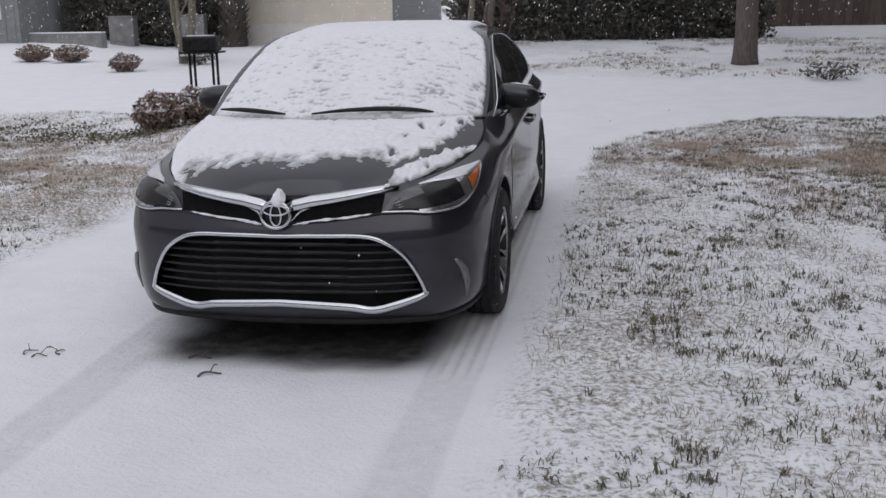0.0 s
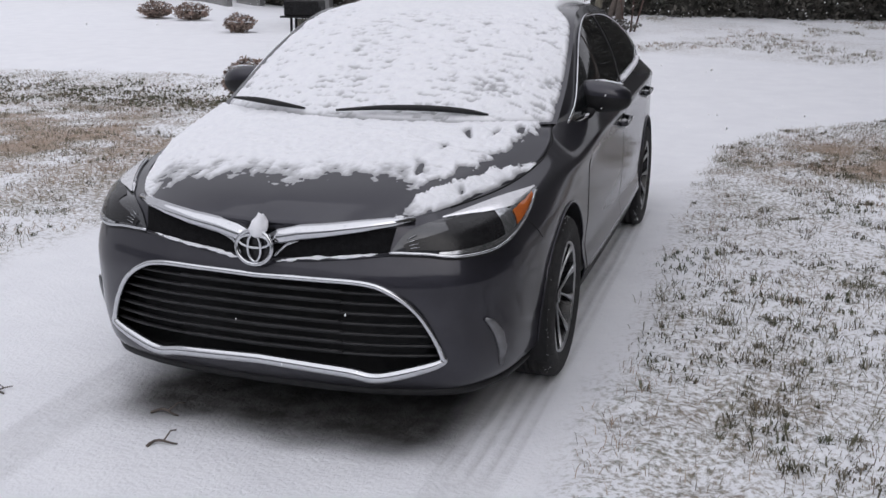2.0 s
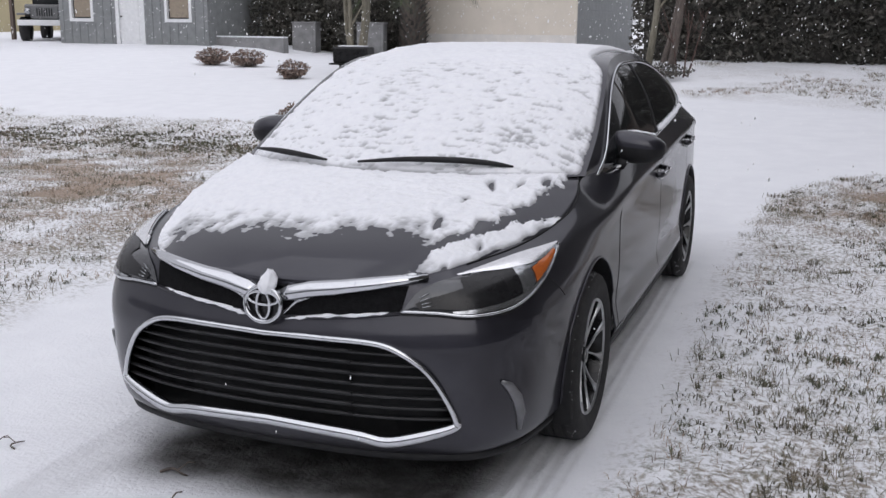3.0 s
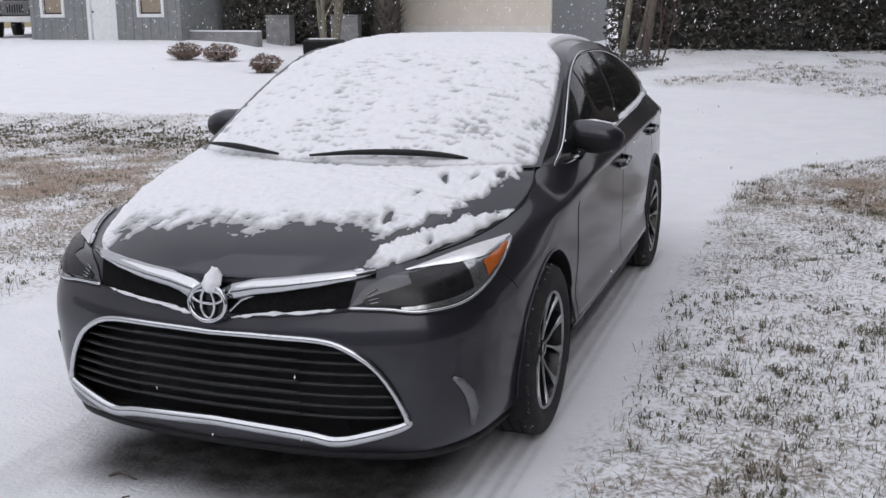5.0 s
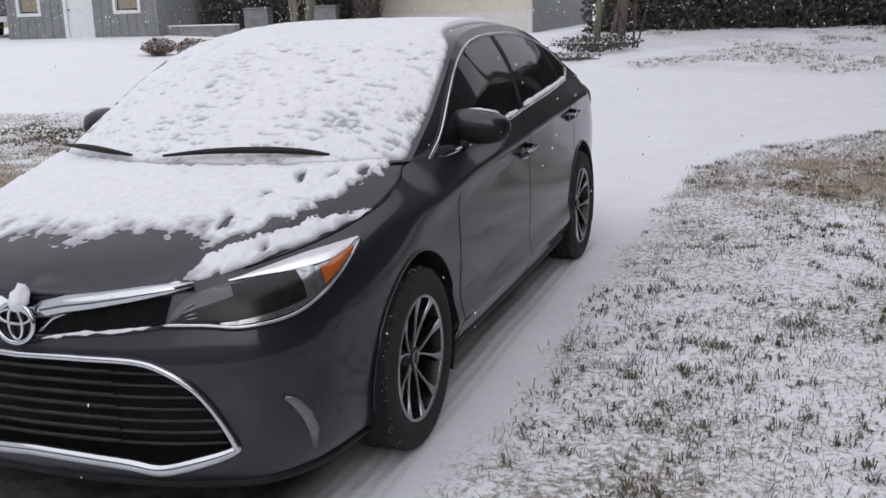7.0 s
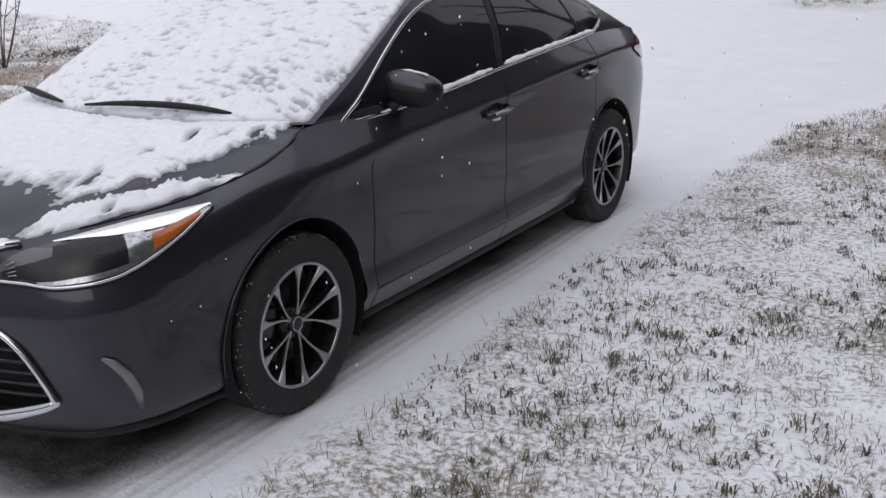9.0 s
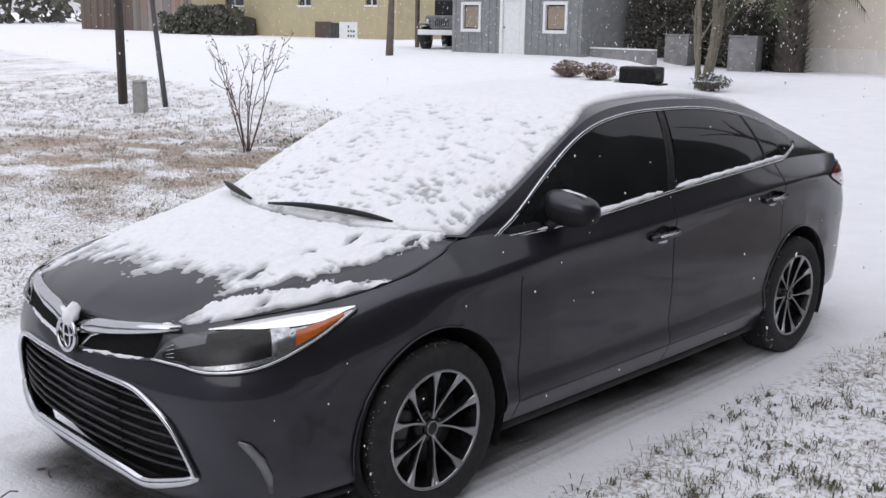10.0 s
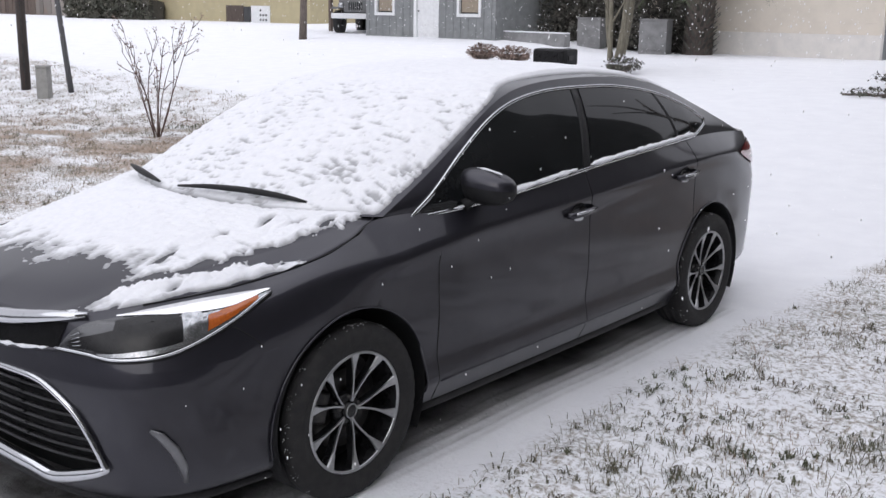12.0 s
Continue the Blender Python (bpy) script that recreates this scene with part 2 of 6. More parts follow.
def ground_material():
    m = bpy.data.materials.new("snowy_ground")
    m.use_nodes = True
    n, l = m.node_tree.nodes, m.node_tree.links
    b = n["Principled BSDF"]
    b.inputs["Roughness"].default_value = 0.7
    b.inputs["Specular IOR Level"].default_value = 0.3
    tex = n.new("ShaderNodeTexCoord")

    def noise_of(scale, detail=6.0, rough=0.6):
        t = n.new("ShaderNodeTexNoise")
        t.inputs["Scale"].default_value, t.inputs["Detail"].default_value, t.inputs["Roughness"].default_value = scale, detail, rough
        l.new(tex.outputs["Object"], t.inputs["Vector"])
        return t.outputs[0]

    def ranged(src, a, c, lo=0.0, hi=1.0):
        r = n.new("ShaderNodeMapRange")
        r.inputs["From Min"].default_value, r.inputs["From Max"].default_value = a, c
        r.inputs["To Min"].default_value, r.inputs["To Max"].default_value = lo, hi
        l.new(src, r.inputs["Value"])
        return r.outputs[0]

    def math_of(op, a, c):
        t = n.new("ShaderNodeMath")
        t.operation = op
        for k, v in ((0, a), (1, c)):
            if isinstance(v, float):
                t.inputs[k].default_value = v
            else:
                l.new(v, t.inputs[k])
        return t.outputs[0]

    def mixed(f, a, c):
        x = n.new("ShaderNodeMix")
        x.data_type = "RGBA"
        l.new(f, x.inputs["Factor"])
        for k, v in (("A", a), ("B", c)):
            if isinstance(v, tuple):
                x.inputs[k].default_value = (*v, 1)
            else:
                l.new(v, x.inputs[k])
        return x.outputs["Result"]

    def attr(name):
        a = n.new("ShaderNodeAttribute")
        a.attribute_name = name
        return a.outputs["Fac"]

    white = mixed(ranged(noise_of(3.0), 0.35, 0.7), (0.84, 0.85, 0.88), (0.79, 0.80, 0.835))
    turf = mixed(ranged(noise_of(1.3), 0.42, 0.6), (0.16, 0.135, 0.095), (0.085, 0.10, 0.05))
    turf = mixed(ranged(noise_of(38.0), 0.4, 0.7), turf, (0.26, 0.20, 0.14))
    turf = mixed(attr("straw"), turf, (0.27, 0.19, 0.125))
    # turf shows where the thin snow has sunk between the blades
    cover = math_of("ADD", noise_of(34.0, 8.0, 0.7), math_of("MULTIPLY", ranged(noise_of(0.9, 4.0), 0.3, 0.7, -0.5, 0.5), 0.16))
    cover = math_of("ADD", cover, math_of("MULTIPLY", attr("straw"), 0.17))
    shows = math_of("MULTIPLY", ranged(cover, 0.478, 0.65, 0.0, 0.9), attr("lawn"))
    col = mixed(shows, white, turf)
    # near-black tone: bare paving with the shade under the car in its colour
    paving = mixed(ranged(noise_of(9.0), 0.4, 0.7), (0.06, 0.058, 0.056), (0.04, 0.039, 0.037))
    bare_shade = math_of("MULTIPLY", attr("bare"), ranged(noise_of(11.0), 0.25, 0.6, 0.86, 1.0))
    col = mixed(bare_shade, col, paving)
    col = mixed(math_of("MULTIPLY", attr("track"), ranged(noise_of(16.0), 0.25, 0.6, 0.35, 0.85)), col, (0.38, 0.38, 0.39))
    l.new(col, b.inputs["Base Color"])
    bp = n.new("ShaderNodeBump")
    bp.inputs["Strength"].default_value, bp.inputs["Distance"].default_value = 0.5, 0.02
    l.new(math_of("ADD", noise_of(55.0), math_of("MULTIPLY", noise_of(9.0), 1.5)), bp.inputs["Height"])
    l.new(bp.outputs[0], b.inputs["Normal"])
    return m


def straw_mask(x, y):
    """The patches where the grass stands brown and dry through the snow."""
    a = math.exp(-((x - 3.2) / 2.1) ** 2 - ((y - 5.5) / 1.25) ** 2)
    b = math.exp(-((x + 7.5) / 5.0) ** 4 - ((y - 4.2) / 2.6) ** 2)
    c = 0.6 * math.exp(-((x - 4.2) / 1.2) ** 2 - ((y - 3.0) / 1.2) ** 2)
    return min(1.0, 1.2 * (a + b + c)) * sstep(-0.6, 0.25, fbm(x, y, 9.0, 1.6))


ground = link("ground", gv, gf, ground_material())
tagged(ground, "thin fresh snow over lawn, drive and road", "ground", kind="structure")
for key, fn in (("lawn", lawn_mask), ("bare", bare_shade_mask), ("track", wheel_track), ("straw", straw_mask)):
    at = ground.data.attributes.new(key, "FLOAT", "POINT")
    at.data.foreach_set("value", [fn(v[0], v[1]) if (-130 < v[0] < 130 and -60 < v[1] < 130) else 0.0 for v in gv])


# ---- the car: a grey four-door saloon, nose towards -y, wheels on the axles y = 0 and y = 2.82 ----
AXLE, HUB_X, HUB_Z, TYRE_R = 2.82, 0.80, 0.322, 0.33
# widest line of the body in plan, from the nose round the driver's side to the tail (x, y)
PLAN = [(0, -0.96), (0.30, -0.945), (0.52, -0.905), (0.71, -0.82), (0.825, -0.65), (0.870, -0.43), (0.888, -0.2), (0.902, 0.1), (0.908, 0.35),
        (0.914, 0.75), (0.917, 1.5), (0.914, 2.2), (0.900, 2.8), (0.862, 3.28), (0.775, 3.62), (0.58, 3.82), (0, 3.90)]
# the top edge of the sides: hood edge, belt line, boot edge (x, y, z)
EDGE = [(0, -0.918, 0.765), (0.28, -0.895, 0.775), (0.48, -0.83, 0.795), (0.60, -0.665, 0.81), (0.675, -0.49, 0.835), (0.755, -0.28, 0.858), (0.795, -0.08, 0.895), (0.797, 0.1, 0.943), (0.775, 0.26, 0.985),
        (0.845, 0.75, 0.985), (0.86, 1.5, 1.04), (0.85, 2.2, 1.07), (0.80, 2.8, 1.085), (0.745, 3.3, 1.065), (0.69, 3.62, 1.035), (0.52, 3.80, 1.03), (0, 3.87, 1.04)]
N_KEYS = len(PLAN)


def lower_edge(y):
    return 0.185 + 0.005 * sstep(-0.7, 0.3, y) + 0.05 * sstep(2.9, 3.8, y)


def section(u):
    """The body side's points at station u, from the sill up to the top edge."""
    p, e = catmull(PLAN, u), catmull(EDGE, u)
    a, c = catmull(PLAN, max(0, u - 0.05)), catmull(PLAN, min(N_KEYS - 1, u + 0.05))
    d = (c - a) / np.linalg.norm(c - a)
    out = np.array((d[1], -d[0]))
    if u < 1e-6 or u > N_KEYS - 1 - 1e-6:
        out = np.array((0, -1.0 if u < 1 else 1.0))
    y = p[1]
    side = sstep(-0.3, 0.3, y) * sstep(3.6, 3.0, y)

    def at(inset, z):
        q = p - out * inset
        return (q[0], q[1], z)

    zb = lower_edge(y)
    nose = sstep(-0.2, -0.75, y)
    zc = (1 - side) * (0.58 + 0.80 * (e[2] - 0.58)) + side * crease_z(y)
    keys = [at(0.075 - 0.005 * side, zb), at(0.022 + 0.012 * nose + 0.022 * side, zb + 0.05), at(0.012 - 0.010 * side, 0.34 - 0.012 * side), at(0.004 + 0.014 * side, 0.46 - 0.03 * side), at(0.002 + 0.008 * side, 0.58),
            at(0.028 * nose + 0.014 * side, (1 - side) * (0.58 + 0.42 * (e[2] - 0.58)) + side * (zc - 0.085))]
    rim = np.array(at(0.03 + 0.022 * nose - 0.024 * side, zc))
    rim[:2] = rim[:2] * (0.82 + 0.18 * side) + e[:2] * 0.18 * (1 - side)
    keys += [tuple(rim), tuple(e)]
    return keys


def crease_z(y):
    """Height of the shoulder crease that runs over the door handles."""
    return float(np.interp(y, [-0.3, 0.28, 0.69, 1.43, 2.0, 2.8, 3.6], [0.80, 0.855, 0.897, 0.920, 0.952, 0.985, 0.975]))


def across(keys, y, w):
    """The section at level w: a smooth curve, drawn tighter to the shoulder and sill creases on the flanks."""
    p = catmull(keys, w)
    firm = 0.75 * sstep(-0.3, 0.3, y) * sstep(3.6, 3.0, y) * (sstep(4.4, 5.0, w) + sstep(2.9, 2.4, w))
    i = min(len(keys) - 2, int(w))
    q = np.array(keys[i]) * (1 - w + i) + np.array(keys[i + 1]) * (w - i)
    return p * (1 - firm) + q * firm


LEVELS = [i * 0.2 for i in range(36)]
SHUT = [8.30, 10.02, 11.62]                          # front door's leading edge, between the doors, rear door's trailing edge
stations = sorted(set([round(i * 0.04, 4) for i in range(0, 175)] + [round(7 + i * 0.06, 4) for i in range(0, 84)] + [round(12 + i * 0.05, 4) for i in range(0, 81)]
                      + [round(s + d, 4) for s in SHUT for d in (-0.012, -0.006, 0.0, 0.006, 0.012)]))
stations = [s for s in stations if all(abs(s - c) < 0.0121 or abs(s - c) > 0.03 for c in SHUT)]


grid = np.array([[across(k, k[2][1], w) for w in LEVELS] for k in (section(u) for u in stations)])
norm = np.cross(np.gradient(grid, axis=0), np.gradient(grid, axis=1))
norm /= np.maximum(np.linalg.norm(norm, axis=2, keepdims=True), 1e-9)
if norm[len(stations) // 2, 17][0] < 0:
    norm = -norm
from mathutils import kdtree


class Skin:
    """Finds the place on a surface nearest to a point, and pushes it out along the surface's normal."""

    def __init__(self, pts, nrm):
        self.p, self.n = pts.reshape(-1, 3), nrm.reshape(-1, 3)
        self.tree = kdtree.KDTree(len(self.p))
        for i, q in enumerate(self.p):
            self.tree.insert(q, i)
        self.tree.balance()

    def on(self, p, out=0.0):
        p = Vector(p)
        hits = self.tree.find_n(p, 5)
        res, wsum = Vector(), 0.0
        nn = Vector()
        for co, i, d in hits:
            n = Vector(self.n[i])
            q = p - n * (p - co).dot(n)
            w = 1 / (d + 0.004) ** 2
            res, nn, wsum = res + q * w, nn + n * w, wsum + w
        nn.normalize()
        return res / wsum + nn * out


skin = Skin(grid, norm)


def front(x, z, out=0.0):
    """A place on the nose at that x and height."""
    s = 1 if x >= 0 else -1
    p = Vector((abs(x), -0.93 + 0.25 * x * x, z))
    for _ in range(4):
        q = skin.on(p)
        p = Vector((abs(x), q.y, z))
    q = skin.on(p, out)
    return Vector((s * q.x, q.y, q.z))


def flank(y, z, out=0.0, s=1):
    p = Vector((0.91, y, z))
    for _ in range(4):
        q = skin.on(p)
        p = Vector((q.x, y, z))
    q = skin.on(p, out)
    return Vector((s * q.x, q.y, q.z))


car = anchor("car", pose(0, 0, 0), "dark grey four-door saloon car covered in fresh snow", "car")


# outline of the lower intake on one half of the nose (x, z)
MOUTH = [(0.0, 0.592), (0.20, 0.594), (0.375, 0.592), (0.46, 0.57), (0.54, 0.515), (0.595, 0.435), (0.632, 0.345), (0.628, 0.318), (0.53, 0.283), (0.415, 0.256), (0.30, 0.272), (0.0, 0.288)]


def inside(poly, x, z):
    hit = False
    for (x0, z0), (x1, z1) in zip(poly, poly[1:] + poly[:1]):
        if (z0 > z) != (z1 > z) and x < (x1 - x0) * (z - z0) / (z1 - z0) + x0:
            hit = not hit
    return hit


ARCH = [(0.0, 0.335, 0.372), (AXLE, 0.335, 0.378)]   # wheel openings: y, z, radius


def which_panel(u, w):
    if u < 3.2 or (u < 5.6 and w < 4.6):
        return "front_bumper"
    if u < SHUT[0]:
        return "front_fender"
    if w < 0.55 and u < SHUT[2]:
        return "sill"
    if u < SHUT[1]:
        return "front_door"
    if u < SHUT[2]:
        return "rear_door"
    return "rear_bumper" if u > 13.3 and w < 4.6 else "rear_quarter"


def shell():
    g = grid.copy()
    for i, u in enumerate(stations):
        for c in SHUT:
            if abs(u - c) < 0.002:
                for j in range(len(LEVELS)):
                    if LEVELS[j] > 0.5 and (c > SHUT[0] or g[i, j][2] < 0.83):
                        g[i, j] -= norm[i, j] * (0.008 if c == SHUT[0] else 0.004)
    sets = {}
    cut = {}
    for i in range(len(stations) - 1):
        for j in range(len(LEVELS) - 1):
            ids = [(i, j), (i + 1, j), (i + 1, j + 1), (i, j + 1)]
            c = sum(g[k] for k in ids) / 4
            if i and stations[i] < 3.2 and inside(MOUTH, c[0], c[2]):
                continue
            if stations[i] < 3.2 and i == 0 and 0.29 < c[2] < 0.59:
                continue
            drop = False
            for ay, az, r in ARCH:
                ins = [math.hypot(g[k][1] - ay, g[k][2] - az) < r for k in ids]
                if c[0] > 0.5 and all(ins):
                    drop = True
                elif c[0] > 0.5 and any(ins):
                    for k, f in zip(ids, ins):
                        if f:
                            cut[k] = (ay, az, r)
            if not drop:
                um, wm = (stations[i] + stations[i + 1]) / 2, (LEVELS[j] + LEVELS[j + 1]) / 2
                sets.setdefault(which_panel(um, wm), []).append(ids)
    for k, (ay, az, r) in cut.items():
        d = np.array((g[k][1] - ay, g[k][2] - az))
        d *= r / max(np.linalg.norm(d), 1e-6)
        g[k][1], g[k][2] = ay + d[0], az + d[1]
    for name, quads in sets.items():
        for s in (1, -1):
            index, verts, faces = {}, [], []
            for ids in quads:
                f = []
                for k in ids:
                    if k not in index:
                        index[k] = len(verts)
                        verts.append((s * g[k][0], g[k][1], g[k][2]))
                    f.append(index[k])
                faces.append(f if s == 1 else f[::-1])
            PANELS.setdefault(name, []).append(link(name, verts, faces, paint, car))


PANELS = {}
shell()


# hood and boot lid: surfaces stretched between the body's edges and the middle line
def coons(front_c, side_c, rear_c, mid_c, a, b):
    """a: 0 at the middle line, 1 at the side; b: 0 at the front, 1 at the rear."""
    f, r, m, s = front_c(a), rear_c(a), mid_c(b), side_c(b)
    c00, c10, c01, c11 = front_c(0), front_c(1), rear_c(0), rear_c(1)
    return (1 - b) * f + b * r + (1 - a) * m + a * s - ((1 - a) * (1 - b) * c00 + a * (1 - b) * c10 + (1 - a) * b * c01 + a * b * c11)


HOOD_MID = [(0, -0.918, 0.765), (0, -0.80, 0.832), (0, -0.6, 0.885), (0, -0.35, 0.935), (0, -0.12, 0.975), (0, -0.03, 0.99)]
COWL = [(0, -0.03, 0.99), (0.25, -0.005, 0.99), (0.5, 0.075, 0.99), (0.68, 0.18, 0.99), (0.775, 0.26, 0.985)]


def hood_at(a, b, out=0.0):
    """A place on the hood; a from -1 to 1 across, b from 0 at the nose to 1 at the windscreen."""
    s = 1 if a >= 0 else -1
    a = abs(a)
    p = coons(lambda t: catmull(EDGE, 2 * t), lambda t: catmull(EDGE, 2 + 6 * t), lambda t: catmull(COWL, 4 * t), lambda t: catmull(HOOD_MID, 5 * t), a, b)
    bulge = 0.016 * math.sin(math.pi * min(1, a * 1.05)) * math.sin(math.pi * b) + 0.010 * math.exp(-((a - 0.72) / 0.10) ** 2) * math.sin(math.pi * b)
    return Vector((s * p[0], p[1], p[2] + bulge + out))


def sheet(fn, na, nb, a0=-1.0, a1=1.0, b0=0.0, b1=1.0):
    v = [fn(a0 + (a1 - a0) * i / na, b0 + (b1 - b0) * j / nb) for j in range(nb + 1) for i in range(na + 1)]
    f = [(j * (na + 1) + i, j * (na + 1) + i + 1, (j + 1) * (na + 1) + i + 1, (j + 1) * (na + 1) + i) for j in range(nb) for i in range(na)]
    return v, f


def lipped(v, f, na, nb, down=0.02):
    """The sheet with its rim turned down, so that it has thickness."""
    rim = [i for i in range(na + 1)] + [(j + 1) * (na + 1) - 1 for j in range(1, nb + 1)] + [nb * (na + 1) + i for i in range(na - 1, -1, -1)] + [j * (na + 1) for j in range(nb - 1, 0, -1)]
    base = len(v)
    v = v + [Vector(v[i]) - Vector((0, 0, down)) for i in rim]
    k = len(rim)
    f = f + [(rim[i], base + i, base + (i + 1) % k, rim[(i + 1) % k]) for i in range(k)]
    return v, f


hv, hf = sheet(hood_at, 56, 40, -0.985, 0.985, 0.004, 0.985)
hood = link("hood", *lipped(hv, hf, 56, 40), paint, car)
tagged(hood, "grey hood, half covered by snow")

BOOT_FRONT = [(0, 3.36, 1.13), (0.4, 3.34, 1.12), (0.745, 3.3, 1.065)]
BOOT_MID = [(0, 3.36, 1.13), (0, 3.6, 1.085), (0, 3.80, 1.075), (0, 3.87, 1.04)]


def boot_at(a, b):
    s = 1 if a >= 0 else -1
    a = abs(a)
    p = coons(lambda t: catmull(BOOT_FRONT, 2 * t), lambda t: catmull(EDGE, 13 + 2 * t), lambda t: catmull(EDGE, 16 - t), lambda t: catmull(BOOT_MID, 3 * t), a, b)
    return Vector((s * p[0], p[1], p[2] + 0.012 * math.sin(math.pi * a) * (1 - b)))


bv, bf = sheet(boot_at, 40, 16, -1, 1, 0, 1)
link("boot_lid", *lipped(bv, bf, 40, 16), paint, car)

# ---- greenhouse: rail over the side windows, and the middle line of windscreen, roof and rear window ----
RAIL = [(0.780, 0.255, 0.99), (0.766, 0.52, 1.117), (0.733, 0.80, 1.258), (0.688, 1.08, 1.375), (0.652, 1.35, 1.421), (0.630, 1.75, 1.435), (0.628, 2.2, 1.417), (0.642, 2.6, 1.353), (0.668, 2.95, 1.245), (0.705, 3.25, 1.135), (0.735, 3.45, 1.055)]
MID = [(0, -0.03, 0.995), (0, 0.30, 1.135), (0, 0.64, 1.272), (0, 0.95, 1.382), (0, 1.22, 1.434), (0, 1.75, 1.462), (0, 2.25, 1.448), (0, 2.65, 1.395), (0, 2.98, 1.29), (0, 3.2, 1.195), (0, 3.42, 1.11)]


def top_at(a, k, out=0.0):
    """A place on windscreen, roof and rear window; a across from -1 to 1, k along the keys of RAIL."""
    r, m = catmull(RAIL, k), catmull(MID, k)
    t = abs(a)
    f = t * t * (0.72 + 0.28 * t)
    x = r[0] * (t + 0.05 * math.sin(math.pi * t))
    g = 0.82 * t * t + 0.18 * t ** 4
    p = Vector((math.copysign(x, a), m[1] + (r[1] - m[1]) * g, m[2] + (r[2] - m[2]) * (0.55 * t * t + 0.45 * t ** 6)))
    return p + Vector((0, 0, out))


def side_at(k, h, s=1):
    """A place between the belt (h = 0) and the rail (h = 1), at the rail's key k."""
    r = catmull(RAIL, k)
    y = r[1]
    lo = 8.0
    hi = 14.0
    for _ in range(30):
        u = (lo + hi) / 2
        if catmull(EDGE, u)[1] < y:
            lo = u
        else:
            hi = u
    e = catmull(EDGE, lo)
    p = e * (1 - h) + r * h
    p[0] += 0.030 * math.sin(math.pi * h) * min(1.0, (r[2] - e[2]) / 0.25)
    return Vector((s * p[0], p[1], p[2]))


SK, SH = 90, 14
side_pts = np.array([[side_at(10 * i / SK, j / SH) for j in range(SH + 1)] for i in range(SK + 1)])
side_nrm = np.cross(np.gradient(side_pts, axis=0), np.gradient(side_pts, axis=1))
side_nrm /= np.maximum(np.linalg.norm(side_nrm, axis=2, keepdims=True), 1e-9)
side_nrm *= np.sign(side_nrm[SK // 2, SH // 2][0])
side_skin = Skin(side_pts[2:-2], side_nrm[2:-2])
for s in (1, -1):
    v = [(s * p[0], p[1], p[2]) for p in side_pts.reshape(-1, 3)]
    f = [(i * (SH + 1) + j, (i + 1) * (SH + 1) + j, (i + 1) * (SH + 1) + j + 1, i * (SH + 1) + j + 1) for i in range(SK) for j in range(SH)]
    link("window_pillar", v, f if s == 1 else [q[::-1] for q in f], paint, car)

tv, tf = sheet(lambda a, b: top_at(a, 3.35 + b * 3.9), 40, 40)
link("roof", tv, tf, paint, car)
for s in (1, -1):
    v, f = sheet(lambda a, b: top_at(s * a, b * 3.35), 8, 30, 0.905, 1.0)
    link("front_pillar", v, f if s == 1 else [q[::-1] for q in f], paint, car)
tv, tf = sheet(lambda a, b: top_at(a, b * 3.35), 40, 30, -0.905, 0.905)
link("windscreen", tv, tf, dark_glass, car, "tinted windscreen under a blanket of snow")
tv, tf = sheet(lambda a, b: top_at(a, 7.25 + b * 2.75), 40, 20)
link("rear_window", tv, tf, dark_glass, car)


# side windows: bottom and top edge of the glass (y, z)
DLO_LOW = [(0.40, 0.972), (1.0, 1.008), (1.64, 1.055), (2.2, 1.082), (2.70, 1.098)]
DLO_TOP = [(0.43, 0.992), (0.755, 1.195), (1.05, 1.325), (1.356, 1.376), (1.694, 1.386), (2.085, 1.374), (2.475, 1.318), (2.80, 1.215), (2.90, 1.150)]


low_y = np.linspace(0, len(DLO_LOW) - 1, 80)
low_line = [catmull(DLO_LOW, t) for t in low_y]
top_line = [catmull(DLO_TOP, t) for t in np.linspace(0, len(DLO_TOP) - 1, 120)]


def dlo(y, h):
    """Height of the glass at y: h = 0 its lower edge, 1 its upper edge."""
    if y > 2.70:
        lo = 1.098 + (y - 2.70) / 0.20 * 0.052
    else:
        lo = float(np.interp(y, [p[0] for p in low_line], [p[1] for p in low_line]))
    hi = float(np.interp(y, [p[0] for p in top_line], [p[1] for p in top_line]))
    return lo + (max(hi, lo + 0.002) - lo) * h


def side_point(y, z, out, s):
    p = Vector((0.80, y, z))
    for _ in range(3):
        q = side_skin.on(p)
        p = Vector((q.x, y, z))
    q = side_skin.on(p, out)
    return Vector((s * q.x, q.y, q.z))


def pane(name, low, high, s, parent):
    """A pane between two slanted edges: y of each at the bottom and at the top."""
    na, nb = 36, 12
    v = []
    for j in range(nb + 1):
        for i in range(na + 1):
            h, t = j / nb, i / na
            y = (low[0] + (high[0] - low[0]) * h) * (1 - t) + (low[1] + (high[1] - low[1]) * h) * t
            v.append(side_point(y, dlo(y, h), 0.004, s))
    f = [(j * (na + 1) + i, j * (na + 1) + i + 1, (j + 1) * (na + 1) + i + 1, (j + 1) * (na + 1) + i) for j in range(nb) for i in range(na)]
    return link(name, v, f if s == 1 else [q[::-1] for q in f], dark_glass, parent)


